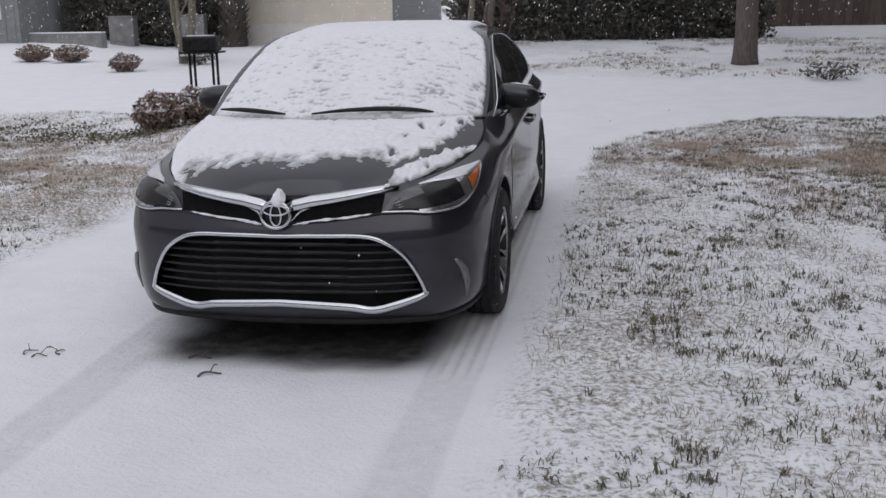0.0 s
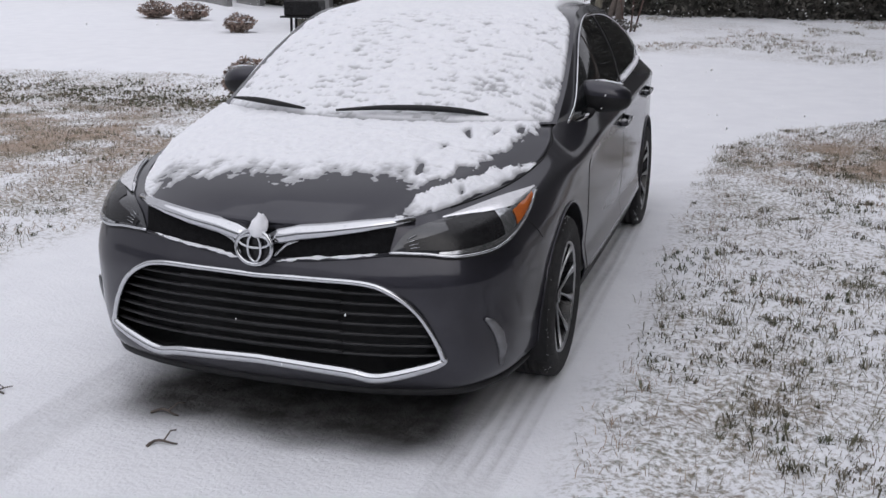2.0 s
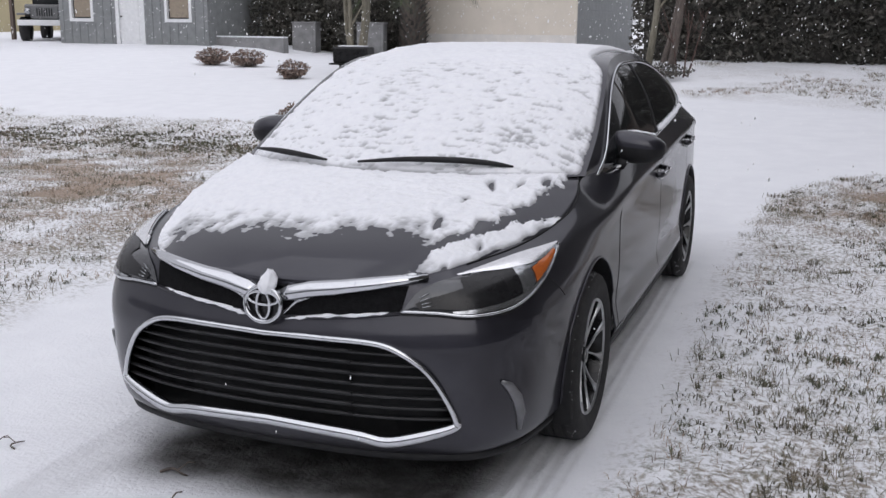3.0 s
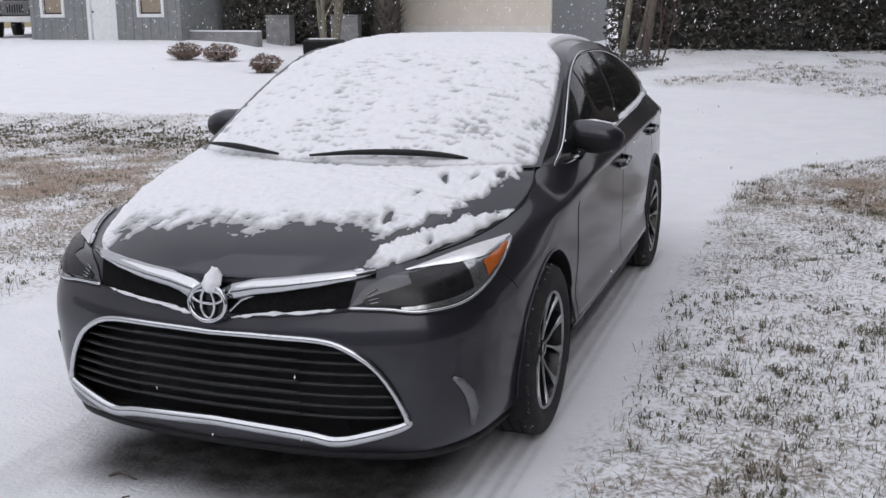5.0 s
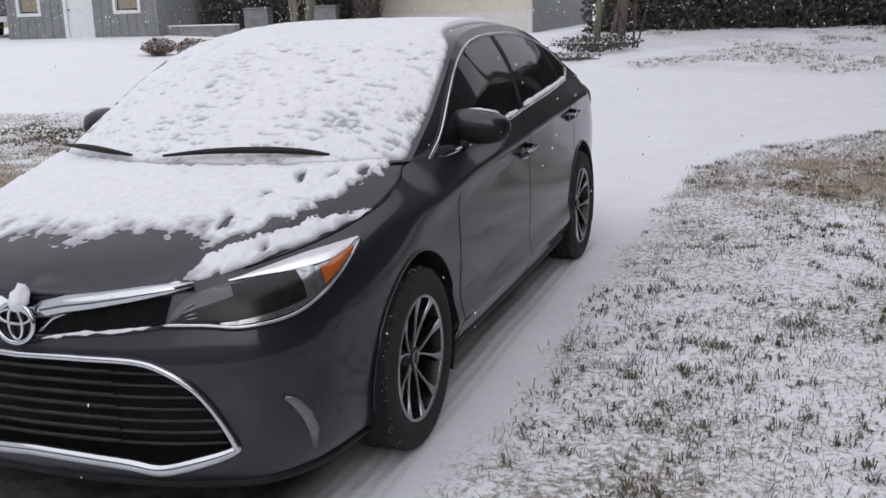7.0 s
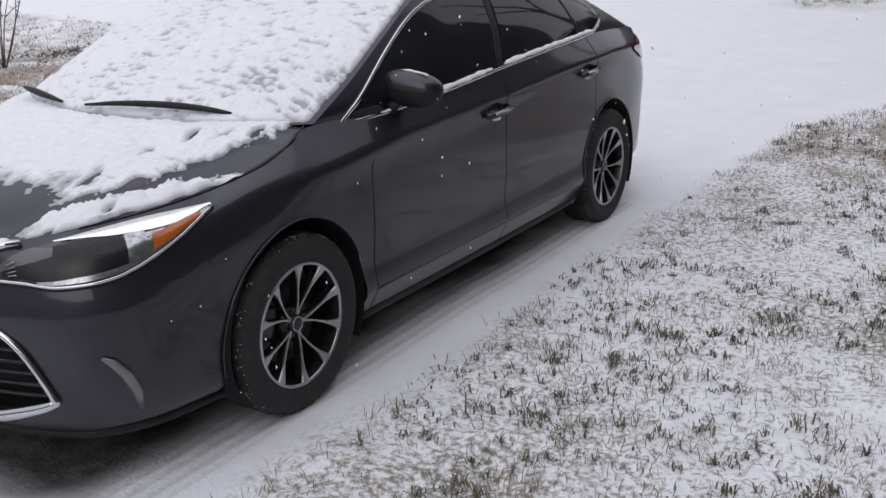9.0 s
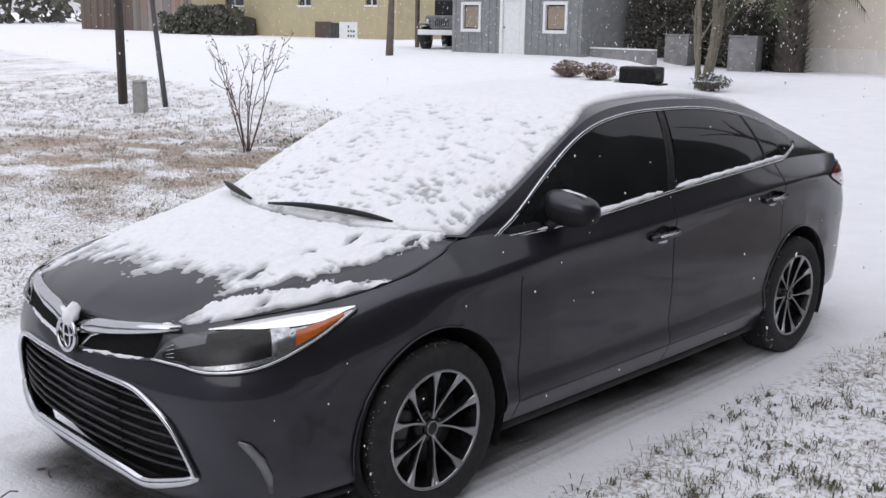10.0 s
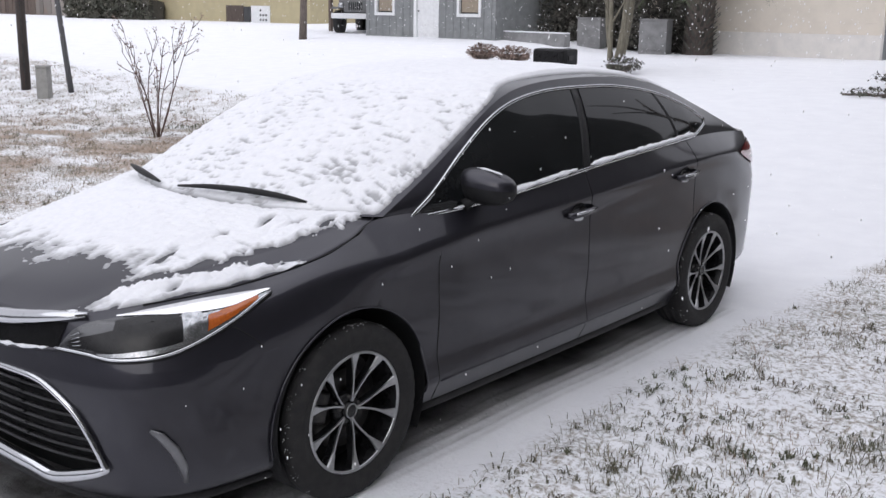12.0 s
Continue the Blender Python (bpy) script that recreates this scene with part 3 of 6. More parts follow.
for n_side, s in enumerate((1, -1)):
    fd, rd, rq = PANELS["front_door"][n_side], PANELS["rear_door"][n_side], PANELS["rear_quarter"][n_side]
    pane("window_glass", (0.42, 1.50), (0.47, 1.66), s, fd)
    pane("window_glass", (1.565, 2.47), (1.72, 2.40), s, rd)
    pane("quarter_glass", (2.50, 2.88), (2.43, 2.88), s, rq)
    strip = [side_point(1.53 + 0.155 * h, dlo(1.53 + 0.155 * h, h), 0.002, s) for h in np.linspace(0, 1, 8)]
    tube("pillar_trim", strip, 0.036, black_plastic, fd, 6, 0.12, (s, 0, 0.3))
    strip = [side_point(2.485 - 0.07 * h, dlo(2.485 - 0.07 * h, h), 0.003, s) for h in np.linspace(0, 1, 8)]
    tube("pillar_trim", strip, 0.016, black_plastic, rd, 6, 0.2, (s, 0, 0.3))
    ys = list(np.linspace(0.43, 2.70, 40)) + [2.80, 2.885]
    loop = [side_point(y, dlo(y, 0.0) - 0.008, 0.006, s) for y in ys] + [side_point(2.915, 1.165, 0.006, s)]
    loop += [side_point(y, dlo(y, 1.0) + 0.008, 0.006, s) for y in np.linspace(2.88, 0.43, 50)] + [side_point(0.385, 0.968, 0.006, s)]
    tube("window_trim", loop, 0.0095, chrome, car, 6, 0.6, (s, 0, 0.2), closed=True, label="bright chrome trim round the side windows")


# ---- the car's nose ----
mouth_half = [tuple(catmull(MOUTH, t)) for t in np.linspace(0, len(MOUTH) - 1, 56)]
loop = [front(x, z, 0.008) for x, z in mouth_half] + [front(-x, z, 0.008) for x, z in reversed(mouth_half[1:-1])]
widths = [0.0105 + 0.012 * sstep(0.36, 0.27, p.z) for p in loop]
tube("grille_surround", loop, widths, chrome, car, 8, 1.0, (0, -1, 0.1), closed=True, label="bright chrome band round the lower grille")


def mouth_half_width(z):
    xs = [x for x, zz in mouth_half if abs(zz - z) < 0.02]
    return max(xs) if xs else 0.3


v, f = sheet(lambda a, b: Vector((0.66 * a, -0.845 + 0.26 * (0.66 * a) ** 2 + 0.02 * b, 0.22 + 0.40 * b)), 24, 8)
link("grille_backing", v, f, black_plastic, car)
SLOT_LOW = [(0.0, 0.648), (0.12, 0.652), (0.24, 0.661), (0.36, 0.676), (0.456, 0.690)]
SLOT_TOP = [(0.0, 0.705), (0.12, 0.722), (0.24, 0.738), (0.36, 0.756), (0.470, 0.770)]


def slot_at(a, b):
    lo, hi = catmull(SLOT_LOW, 4 * abs(a)), catmull(SLOT_TOP, 4 * abs(a))
    return front(math.copysign(lo[0] * (1 - b) + hi[0] * b, a), lo[1] * (1 - b) + hi[1] * b, 0.003)


v, f = sheet(slot_at, 48, 6)
link("upper_grille", v, f, mat("grille_mesh_black", (0.004, 0.004, 0.0045), 0.75, second=(0.009, 0.009, 0.010), scale=60, bump=0.4, bscale=220, spec=0.12), car, "narrow black upper grille")
slat_metal = mat("slat", (0.014, 0.014, 0.015), 0.38, 0.0, second=(0.03, 0.03, 0.032), scale=14, spec=0.35)
for i in range(7):
    z = 0.553 - i * 0.0365
    w = mouth_half_width(z) - 0.008
    pts = []
    for x in np.linspace(-w, w, 31):
        q = front(x, z)
        pts.append((x, q.y + 0.022, z - 0.004 * math.cos(2.2 * x)))
    tube("grille_slat", pts, 0.016, slat_metal, car, 6, 0.42, (0, 0.35, 1))
    pts = [(x, front(x, z).y + 0.012, z + 0.004) for x in np.linspace(-0.30, 0.30, 15)]
    tube("grille_slat", pts, 0.011, slat_metal, car, 6, 0.5, (0, 0.35, 1))
for s in (1, -1):
    pts = [front(s * x, z, 0.010) for x, z in [(0.030, 0.708), (0.080, 0.725), (0.15, 0.743), (0.25, 0.758), (0.36, 0.774), (0.45, 0.785), (0.52, 0.792)]]
    tube("grille_wing", pts, [0.026, 0.034, 0.032, 0.028, 0.024, 0.019, 0.011], chrome, car, 8, 0.8, (0, -0.6, 0.8), label="chrome wing above the upper grille")
    pts = [front(s * x, z, 0.004) for x, z in [(0.062, 0.655), (0.078, 0.675), (0.10, 0.695), (0.15, 0.715)]]
    tube("grille_wing", pts, 0.006, chrome, car, 6)
    pts = [front(s * x, z, 0.003) for x, z in [(0.05, 0.645), (0.20, 0.655), (0.34, 0.670), (0.455, 0.686)]]
    tube("grille_lip", pts, 0.007, paint, car, 6)
    # accent at the bumper's corner
    pts = [skin.on((0.715, -0.735, 0.462), 0.004), skin.on((0.748, -0.725, 0.44), 0.006), skin.on((0.775, -0.70, 0.39), 0.007), skin.on((0.79, -0.68, 0.33), 0.007), skin.on((0.795, -0.67, 0.262), 0.004)]
    pts = [(s * p.x, p.y, p.z) for p in pts]
    tube("bumper_accent", pts, [0.006, 0.016, 0.02, 0.018, 0.008], mat("bumper_accent", (0.16, 0.163, 0.17), 0.3, 0.6, second=(0.2, 0.2, 0.21), scale=20) if s == 1 else bpy.data.materials["bumper_accent"], car, 8, 0.35, (0.6 * s, -0.8, 0))
    # black lip under the bumper
low_pts = [catmull(section(u), 0.15) for u in np.linspace(0, 5.4, 40)]
low_pts = [(-p[0], p[1] + 0.012, p[2] - 0.004) for p in low_pts[::-1][:-1]] + [(p[0], p[1] + 0.012, p[2] - 0.004) for p in low_pts]
tube("chin_lip", low_pts, 0.020, black_plastic, car, 8)

ring = [Vector((0.066 * math.cos(t), -0.962 + 0.006 * math.sin(t), 0.688 + 0.058 * math.sin(t))) for t in np.linspace(0, 2 * math.pi, 40, endpoint=False)]
badge = tube("badge", ring, 0.0075, chrome, car, 8, 1.0, (0, -1, 0.1), closed=True, label="plain oval chrome badge")
link("badge_plate", [(0, -0.950, 0.688)] + [(0.064 * math.cos(t), -0.950, 0.688 + 0.056 * math.sin(t)) for t in np.linspace(0, 2 * math.pi, 40, endpoint=False)], [(0, i + 1, (i + 1) % 40 + 1) for i in range(40)], gloss_black, badge)
ring = [Vector((0.024 * math.cos(t), -0.960, 0.686 + 0.048 * math.sin(t))) for t in np.linspace(0, 2 * math.pi, 30, endpoint=False)]
tube("badge_oval", ring, 0.0055, chrome, badge, 6, 1.0, (0, -1, 0.1), closed=True)
ring = [Vector((0.056 * math.cos(t), -0.960, 0.708 + 0.022 * math.sin(t))) for t in np.linspace(0, 2 * math.pi, 30, endpoint=False)]
tube("badge_oval", ring, 0.0055, chrome, badge, 6, 1.0, (0, -1, 0.1), closed=True)

# ---- headlights ----
LAMP_LOW = [(0.452, -0.862, 0.683), (0.56, -0.835, 0.682), (0.665, -0.785, 0.670), (0.765, -0.68, 0.690), (0.806, -0.52, 0.745), (0.812, -0.325, 0.815)]
LAMP_TOP = [(0.458, -0.86, 0.690), (0.505, -0.835, 0.752), (0.60, -0.74, 0.776), (0.675, -0.61, 0.782), (0.745, -0.46, 0.796), (0.806, -0.318, 0.820)]


def between(shares):
    """A line that runs between the lamp's lower and upper edge."""
    return [tuple(a * (1 - h) + b * h for a, b in zip(lo, hi)) for lo, hi, h in zip(LAMP_LOW, LAMP_TOP, shares)]


LAMP_SNOW, LAMP_STRIP = between((1.0, 1.0, 0.93, 0.68, 0.54, 0.62)), between((0.02, 0.06, 0.16, 0.20, 0.12, 0.05))


def patch(name, low, top, na, nb, t0, t1, h0, h1, out, material, parent, s, bow=0.0, label=""):
    """A piece of skin between two lines, pushed out from the body."""
    v = []
    for j in range(nb + 1):
        for i in range(na + 1):
            t, h = t0 + (t1 - t0) * i / na, h0 + (h1 - h0) * j / nb
            p = catmull(low, t) * (1 - h) + catmull(top, t) * h
            q = skin.on(p, out + bow * math.sin(math.pi * i / na) * math.sin(math.pi * j / nb))
            v.append(Vector((s * q.x, q.y, q.z)))
    f = [(j * (na + 1) + i, j * (na + 1) + i + 1, (j + 1) * (na + 1) + i + 1, (j + 1) * (na + 1) + i) for j in range(nb) for i in range(na)]
    return link(name, v, f if s == 1 else [q[::-1] for q in f], material, parent, label)


lamp_bright = mat("lamp_upper_reflector", (0.93, 0.93, 0.94), 0.22, 1.0, second=(0.86, 0.86, 0.88), scale=40)
lamp_silver = mat("lamp_reflector", (0.50, 0.51, 0.53), 0.2, 0.9, second=(0.3, 0.31, 0.32), scale=50)
for s in (1, -1):
    lamp = patch("headlight", LAMP_LOW, LAMP_TOP, 40, 12, 0.0, 5.0, 0.0, 1.0, 0.004, lamp_clear, car, s, 0.008, "dark smoked headlight with an amber corner")
    patch("housing", LAMP_LOW, LAMP_TOP, 30, 8, 0.55, 3.22, 0.17, 0.60, 0.0125, gloss_black, lamp, s)
    patch("housing", LAMP_LOW, LAMP_TOP, 20, 4, 1.9, 3.16, 0.60, 0.80, 0.0125, gloss_black, lamp, s)
    patch("bezel", LAMP_LOW, LAMP_TOP, 6, 10, 3.20, 3.56, 0.04, 0.82, 0.0135, lamp_silver, lamp, s, 0.002, "silver bezel beside the turn signal")
    patch("reflector", LAMP_LOW, LAMP_TOP, 20, 5, 3.50, 4.93, 0.06, 0.66, 0.0105, lamp_silver, lamp, s)
    patch("turn_signal", LAMP_LOW, LAMP_TOP, 16, 5, 3.66, 4.72, 0.17, 0.52, 0.0135, amber, lamp, s, 0.003, "amber turn signal")
    patch("reflector", LAMP_LOW, LAMP_STRIP, 30, 3, 1.45, 4.6, 0.35, 1.0, 0.0145, lamp_silver, lamp, s)
    patch("reflector", LAMP_SNOW, LAMP_TOP, 30, 4, 1.9, 4.97, 0.0, 1.02, 0.0145, lamp_bright, lamp, s, 0.004, "bright upper reflector under the clear lens")
    for h in (0.30, 0.45, 0.60, 0.75):
        pts = [skin.on(catmull(LAMP_LOW, t) * (1 - h) + catmull(LAMP_TOP, t) * h, 0.0145) for t in (0.62 + 0.25 * h, 0.78 + 0.25 * h, 0.95 + 0.25 * h)]
        tube("lamp_fin", [(s * p.x, p.y, p.z) for p in pts], 0.0015, lamp_silver, lamp, 5)
    gap = [skin.on(catmull(LAMP_LOW, t) + np.array((0.0, 0.0, -0.007)), 0.004) for t in np.linspace(0, 5, 40)]
    gap += [skin.on(catmull(LAMP_TOP, t) + np.array((0.008, 0.0, 0.002)), 0.003) for t in np.linspace(5, 4.7, 5)]
    tube("lamp_gap", [(s * p.x, p.y, p.z) for p in gap], 0.0048, black_plastic, lamp, 6)
    seam = [skin.on(q, 0.0005) for q in ((0.812, -0.50, 0.75), (0.835, -0.47, 0.735), (0.85, -0.43, 0.70), (0.862, -0.40, 0.668))]
    tube("bumper_gap", [(s * p.x, p.y, p.z) for p in seam], 0.0024, black_plastic, car, 5)
    rim = [skin.on(catmull(LAMP_LOW, t), 0.010) for t in np.linspace(0, 5, 40)]
    tube("lamp_trim", [(s * p.x, p.y, p.z) for p in rim], 0.0055, chrome, lamp, 6, label="bright lower edge")
    rim = [skin.on(catmull(LAMP_TOP, t), 0.006) for t in np.linspace(2.6, 5, 20)]
    tube("lamp_trim", [(s * p.x, p.y, p.z) for p in rim], 0.006, chrome, lamp, 6, label="bright upper edge")
    # tail lights
    low = [(0.862, 3.24, 0.945), (0.80, 3.54, 0.86), (0.70, 3.73, 0.85), (0.5, 3.86, 0.86)]
    top = [(0.85, 3.22, 0.965), (0.765, 3.53, 1.0), (0.67, 3.69, 0.985), (0.48, 3.82, 0.985)]
    patch("tail_light", low, top, 20, 6, 0.0, 3.0, 0.0, 1.0, 0.008, red_lens, car, s, 0.01, "red tail light")

# ---- gaps, handles, mirrors, wipers, underbody ----
for n_side, s in enumerate((1, -1)):
    line = [(0.60, -0.665, 0.812), (0.69, -0.49, 0.832), (0.755, -0.28, 0.859), (0.795, -0.08, 0.896), (0.799, 0.02, 0.921), (0.790, 0.11, 0.949), (0.770, 0.19, 0.974), (0.748, 0.25, 0.994)]
    line = [Vector(catmull(line, t)) for t in np.linspace(0, 7, 50)]
    tube("hood_gap", [(s * p.x, p.y, p.z) for p in line], 0.0032, black_plastic, car, 5)
    door_sets = (("front_door", 1.415, 0.866), ("rear_door", 2.455, 0.918))
    for name, y, z in door_sets:
        door = PANELS[name][n_side]
        cup = [flank(y + 0.055 * math.cos(t) - 0.01, z + 0.004 + 0.034 * math.sin(t), 0.002, s) for t in np.linspace(0, 2 * math.pi, 24, endpoint=False)]
        link("handle_cup", [flank(y - 0.01, z + 0.004, -0.001, s)] + cup, [(0, i + 1, (i + 1) % 24 + 1) if s == 1 else (0, (i + 1) % 24 + 1, i + 1) for i in range(24)], gloss_black, door)
        pts = [flank(y - 0.105, z - 0.006, 0.004, s), flank(y - 0.085, z - 0.005, 0.028, s), flank(y, z, 0.036, s), flank(y + 0.085, z + 0.005, 0.028, s), flank(y + 0.105, z + 0.006, 0.004, s)]
        handle = tube("door_handle", pts, [0.013, 0.015, 0.016, 0.015, 0.013], paint, door, 8, 0.7, (s, 0, 0))
        pts = [flank(y - 0.08, z + 0.006, 0.040, s), flank(y, z + 0.010, 0.047, s), flank(y + 0.08, z + 0.015, 0.040, s)]
        tube("handle_strip", pts, 0.006, chrome, handle, 6)
    for c, name in zip(SHUT, ("front_door", "rear_door", "rear_quarter")):
        k = min(range(len(stations)), key=lambda i: abs(stations[i] - c))
        pts = [(s * (p[0] - 0.001), p[1], p[2]) for j, p in enumerate(grid[k]) if LEVELS[j] > 0.5 and (c > SHUT[0] or p[2] < 0.83) and all(math.hypot(p[1] - ay, p[2] - az) > r for ay, az, r in ARCH)]
        tube("door_gap", pts, 0.0034 if name == "front_door" else 0.0014, black_plastic, PANELS[name][n_side], 5)
    # crease along the doors' lower edge
    pts = [flank(y, 0.322, -0.002, s) for y in np.linspace(0.46, 2.36, 24)]
    tube("door_moulding", pts, 0.008, paint, car, 6, 0.5, (s, 0, 0))
    # black strip that stands in for the shade beneath the doors
    pts = [flank(y, 0.215, -0.004, s) for y in np.linspace(0.40, 2.42, 24)]
    tube("sill_trim", pts, 0.026, black_plastic, car, 6, 0.6, (s, 0, 0))
    # mirror
    bm = bmesh.new()
    bmesh.ops.create_uvsphere(bm, u_segments=28, v_segments=16, radius=1.0)
    for q in bm.verts:
        x, y, z = q.co
        x2, y2, z2 = (math.copysign(abs(c) ** 0.8, c) for c in (x, y, z))
        k = 1 - 0.16 * (x2 + 1) / 2
        q.co = (0.128 * x2, 0.085 * y2 * k + 0.03 * (x2 * x2) * 0.5, (0.070 if z2 > 0 else 0.082) * z2 * k - 0.010 * x2)
    low = [fc for fc in bm.faces if fc.calc_center_median().z < -0.004 - 0.10 * fc.calc_center_median().x]
    bm2 = bm.copy()
    bmesh.ops.delete(bm, geom=low, context="FACES")
    bmesh.ops.delete(bm2, geom=[fc for fc in bm2.faces if fc.calc_center_median().z >= -0.004 - 0.10 * fc.calc_center_median().x], context="FACES")
    at = Matrix.Translation((s * 0.900, 0.725, 1.066)) @ Matrix.Diagonal((s, 1, 1, 1))
    for bb in (bm, bm2):
        bmesh.ops.transform(bb, matrix=at, verts=bb.verts)
        if s < 0:
            bmesh.ops.reverse_faces(bb, faces=bb.faces)
    mirror = part("mirror", bm, paint, PANELS["front_door"][n_side], "grey mirror housing dusted with snow")
    part("mirror_base", bm2, black_plastic, mirror)
    tube("mirror_arm", [(s * 0.835, 0.66, 0.985), (s * 0.85, 0.69, 1.005), (s * 0.875, 0.73, 1.03)], [0.036, 0.03, 0.03], black_plastic, mirror, 10, 0.7)
    link("mirror_corner", [side_point(0.45, 0.984, 0.006, s), side_point(0.72, 0.998, 0.006, s), side_point(0.72, 1.165, 0.006, s)], [(0, 1, 2) if s == 1 else (0, 2, 1)], black_plastic, mirror)
    tube("mirror_signal", [(s * 0.945, 0.672, 1.036), (s * 0.985, 0.69, 1.034), (s * 1.018, 0.725, 1.034)], 0.009, lamp_silver, mirror, 6)
    # wheel housings
    for ay, az, r in ARCH:
        v = []
        ang = np.linspace(math.radians(-28), math.radians(208), 34)
        for k, (x, rr) in enumerate(((0.893, r + 0.002), (0.60, r + 0.004), (0.58, 0.0))):
            v += [(s * x, ay + rr * math.cos(t), az + rr * math.sin(t)) for t in ang]
        m = len(ang)
        f = [(k * m + i, k * m + i + 1, (k + 1) * m + i + 1, (k + 1) * m + i) for k in range(2) for i in range(m - 1)]
        link("wheel_housing", v, f, black_plastic, car)
        lip = [flank(ay + (r + 0.004) * math.cos(t), az + (r + 0.004) * math.sin(t), 0.003, s) for t in np.linspace(math.radians(-14 if ay else -10), math.radians(192), 40)]
        tube("arch_lip", lip, 0.006, paint, car, 6, 0.7)
under = bmesh.new()
box(under, -0.60, 0.60, -0.80, 3.72, 0.20, 0.62, 0.05)
box(under, -0.80, 0.80, 0.40, 2.40, 0.20, 0.60, 0.04)
part("underbody", under, black_plastic, car)
v, f = sheet(lambda a, b: hood_at(a, b, -0.022), 24, 16)
link("hood_liner", v, f, black_plastic, car)

cowl = [top_at(a, 0.01, -0.004) for a in np.linspace(-0.90, 0.90, 40)]
tube("cowl_panel", cowl, 0.008, black_plastic, car, 8, 0.5)
for pts in ([(-0.655, 0.135, 1.045), (-0.52, 0.075, 1.048), (-0.38, 0.03, 1.042), (-0.25, 0.0, 1.032)], [(-0.10, -0.015, 1.034), (0.10, 0.0, 1.052), (0.30, 0.04, 1.054), (0.44, 0.08, 1.044), (0.52, 0.115, 1.03)]):
    tube("wiper", [catmull([Vector(p) for p in pts], t) for t in np.linspace(0, len(pts) - 1, 16)], [0.006 + 0.010 * math.sin(math.pi * i / 15) for i in range(16)], black_plastic, car, 8, 0.8, label="black wiper standing clear of the snow")


# ---- wheels ----
def lathe(profile, n, wobble=None):
    """A profile of (x, radius) turned about the x axis."""
    v = []
    for i in range(n):
        t = 2 * math.pi * i / n
        for k, (x, r) in enumerate(profile):
            rr = r + (wobble(k, i) if wobble else 0)
            v.append((x, rr * math.cos(t), rr * math.sin(t)))
    m = len(profile)
    f = [(i * m + k, i * m + k + 1, ((i + 1) % n) * m + k + 1, ((i + 1) % n) * m + k) for i in range(n) for k in range(m - 1)]
    return v, f


def wheel(m):
    R = TYRE_R
    prof = [(0.070, 0.216), (0.088, 0.224), (0.098, 0.245), (0.106, 0.268), (0.107, 0.285), (0.100, 0.306), (0.092, 0.319), (0.082, R - 0.004), (0.060, R), (0.045, R), (0.044, R - 0.008), (0.034, R - 0.008), (0.033, R), (0.006, R), (0.005, R - 0.008), (-0.005, R - 0.008), (-0.006, R)]
    prof = prof + [(-x, r) for x, r in reversed(prof[:-1])]
    n = 120
    v, f = lathe(prof, n, lambda k, i: -0.005 if (k in (6, 7) or k in (len(prof) - 7, len(prof) - 8)) and i % 3 == 0 else 0.0)
    tyre = link("wheel", v, f, rubber, car, "black tyre on a silver and black alloy wheel")
    v, f = lathe([(0.086, 0.230), (0.0945, 0.227), (0.0945, 0.220), (0.088, 0.217)], 72)
    rim = link("rim", v, f, satin_silver, tyre)
    v, f = lathe([(0.088, 0.217), (0.07, 0.212), (0.02, 0.205), (-0.09, 0.205)], 72)
    link("rim_barrel", v, f, gloss_black, rim)
    v, f = lathe([(-0.02, 0.206), (-0.021, 0.02)], 48)
    link("wheel_well", v, f, black_plastic, rim)
    v, f = lathe([(0.012, 0.150), (0.020, 0.148), (0.020, 0.06), (0.012, 0.055)], 48)
    link("brake_disc", v, f, dark_metal, rim)
    bm = bmesh.new()
    box(bm, 0.0, 0.045, -0.175, -0.095, -0.06, 0.06, 0.012)
    part("caliper", bm, dark_metal, rim)
    v, f = lathe([(0.066, 0.0), (0.068, 0.020), (0.062, 0.030), (0.050, 0.033)], 32)
    cap = link("hub_cap", v, f, gloss_black, rim)
    tube("cap_ring", [(0.068, 0.026 * math.cos(t), 0.026 * math.sin(t)) for t in np.linspace(0, 2 * math.pi, 24, endpoint=False)], 0.003, satin_silver, cap, 6, closed=True)
    # hub plate and black spoke flanks behind the bright spoke faces
    v, f = lathe([(0.050, 0.030), (0.053, 0.045), (0.046, 0.062), (0.02, 0.066)], 40)
    link("hub_plate", v, f, gloss_black, rim)
    # each spoke: radius, half width on its two sides, depth, swing away from its pair's middle line
    stops = [(0.034, 0.0050, 0.0050, 0.060, 0.05), (0.062, 0.0042, 0.0042, 0.063, 0.12), (0.10, 0.0042, 0.0042, 0.068, 0.20), (0.135, 0.0046, 0.0050, 0.073, 0.255), (0.160, 0.0060, 0.0070, 0.078, 0.285), (0.185, 0.0100, 0.0125, 0.084, 0.305), (0.205, 0.0150, 0.0185, 0.089, 0.315), (0.2215, 0.0195, 0.0235, 0.0925, 0.32)]

    def spoke(scale, dx, depth, name, material, ang, side):
        vv, ff = [], []
        for r, wa, wb, x, swing in stops:
            t = ang + side * swing
            lo, hi = (wa, wb) if side > 0 else (wb, wa)
            lo, hi = lo * 0.8, hi * 0.8
            for dy, xx in ((-lo * scale, x + dx), (hi * scale, x + dx), (hi * scale * 1.25, x + dx - depth), (-lo * scale * 1.25, x + dx - depth)):
                vv.append((xx, dy * math.cos(t) - r * math.sin(t), dy * math.sin(t) + r * math.cos(t)))
        for i in range(len(stops) - 1):
            for k in range(4):
                ff.append((i * 4 + k, i * 4 + (k + 1) % 4, (i + 1) * 4 + (k + 1) % 4, (i + 1) * 4 + k))
        link(name, vv, ff, material, rim, smooth=False)

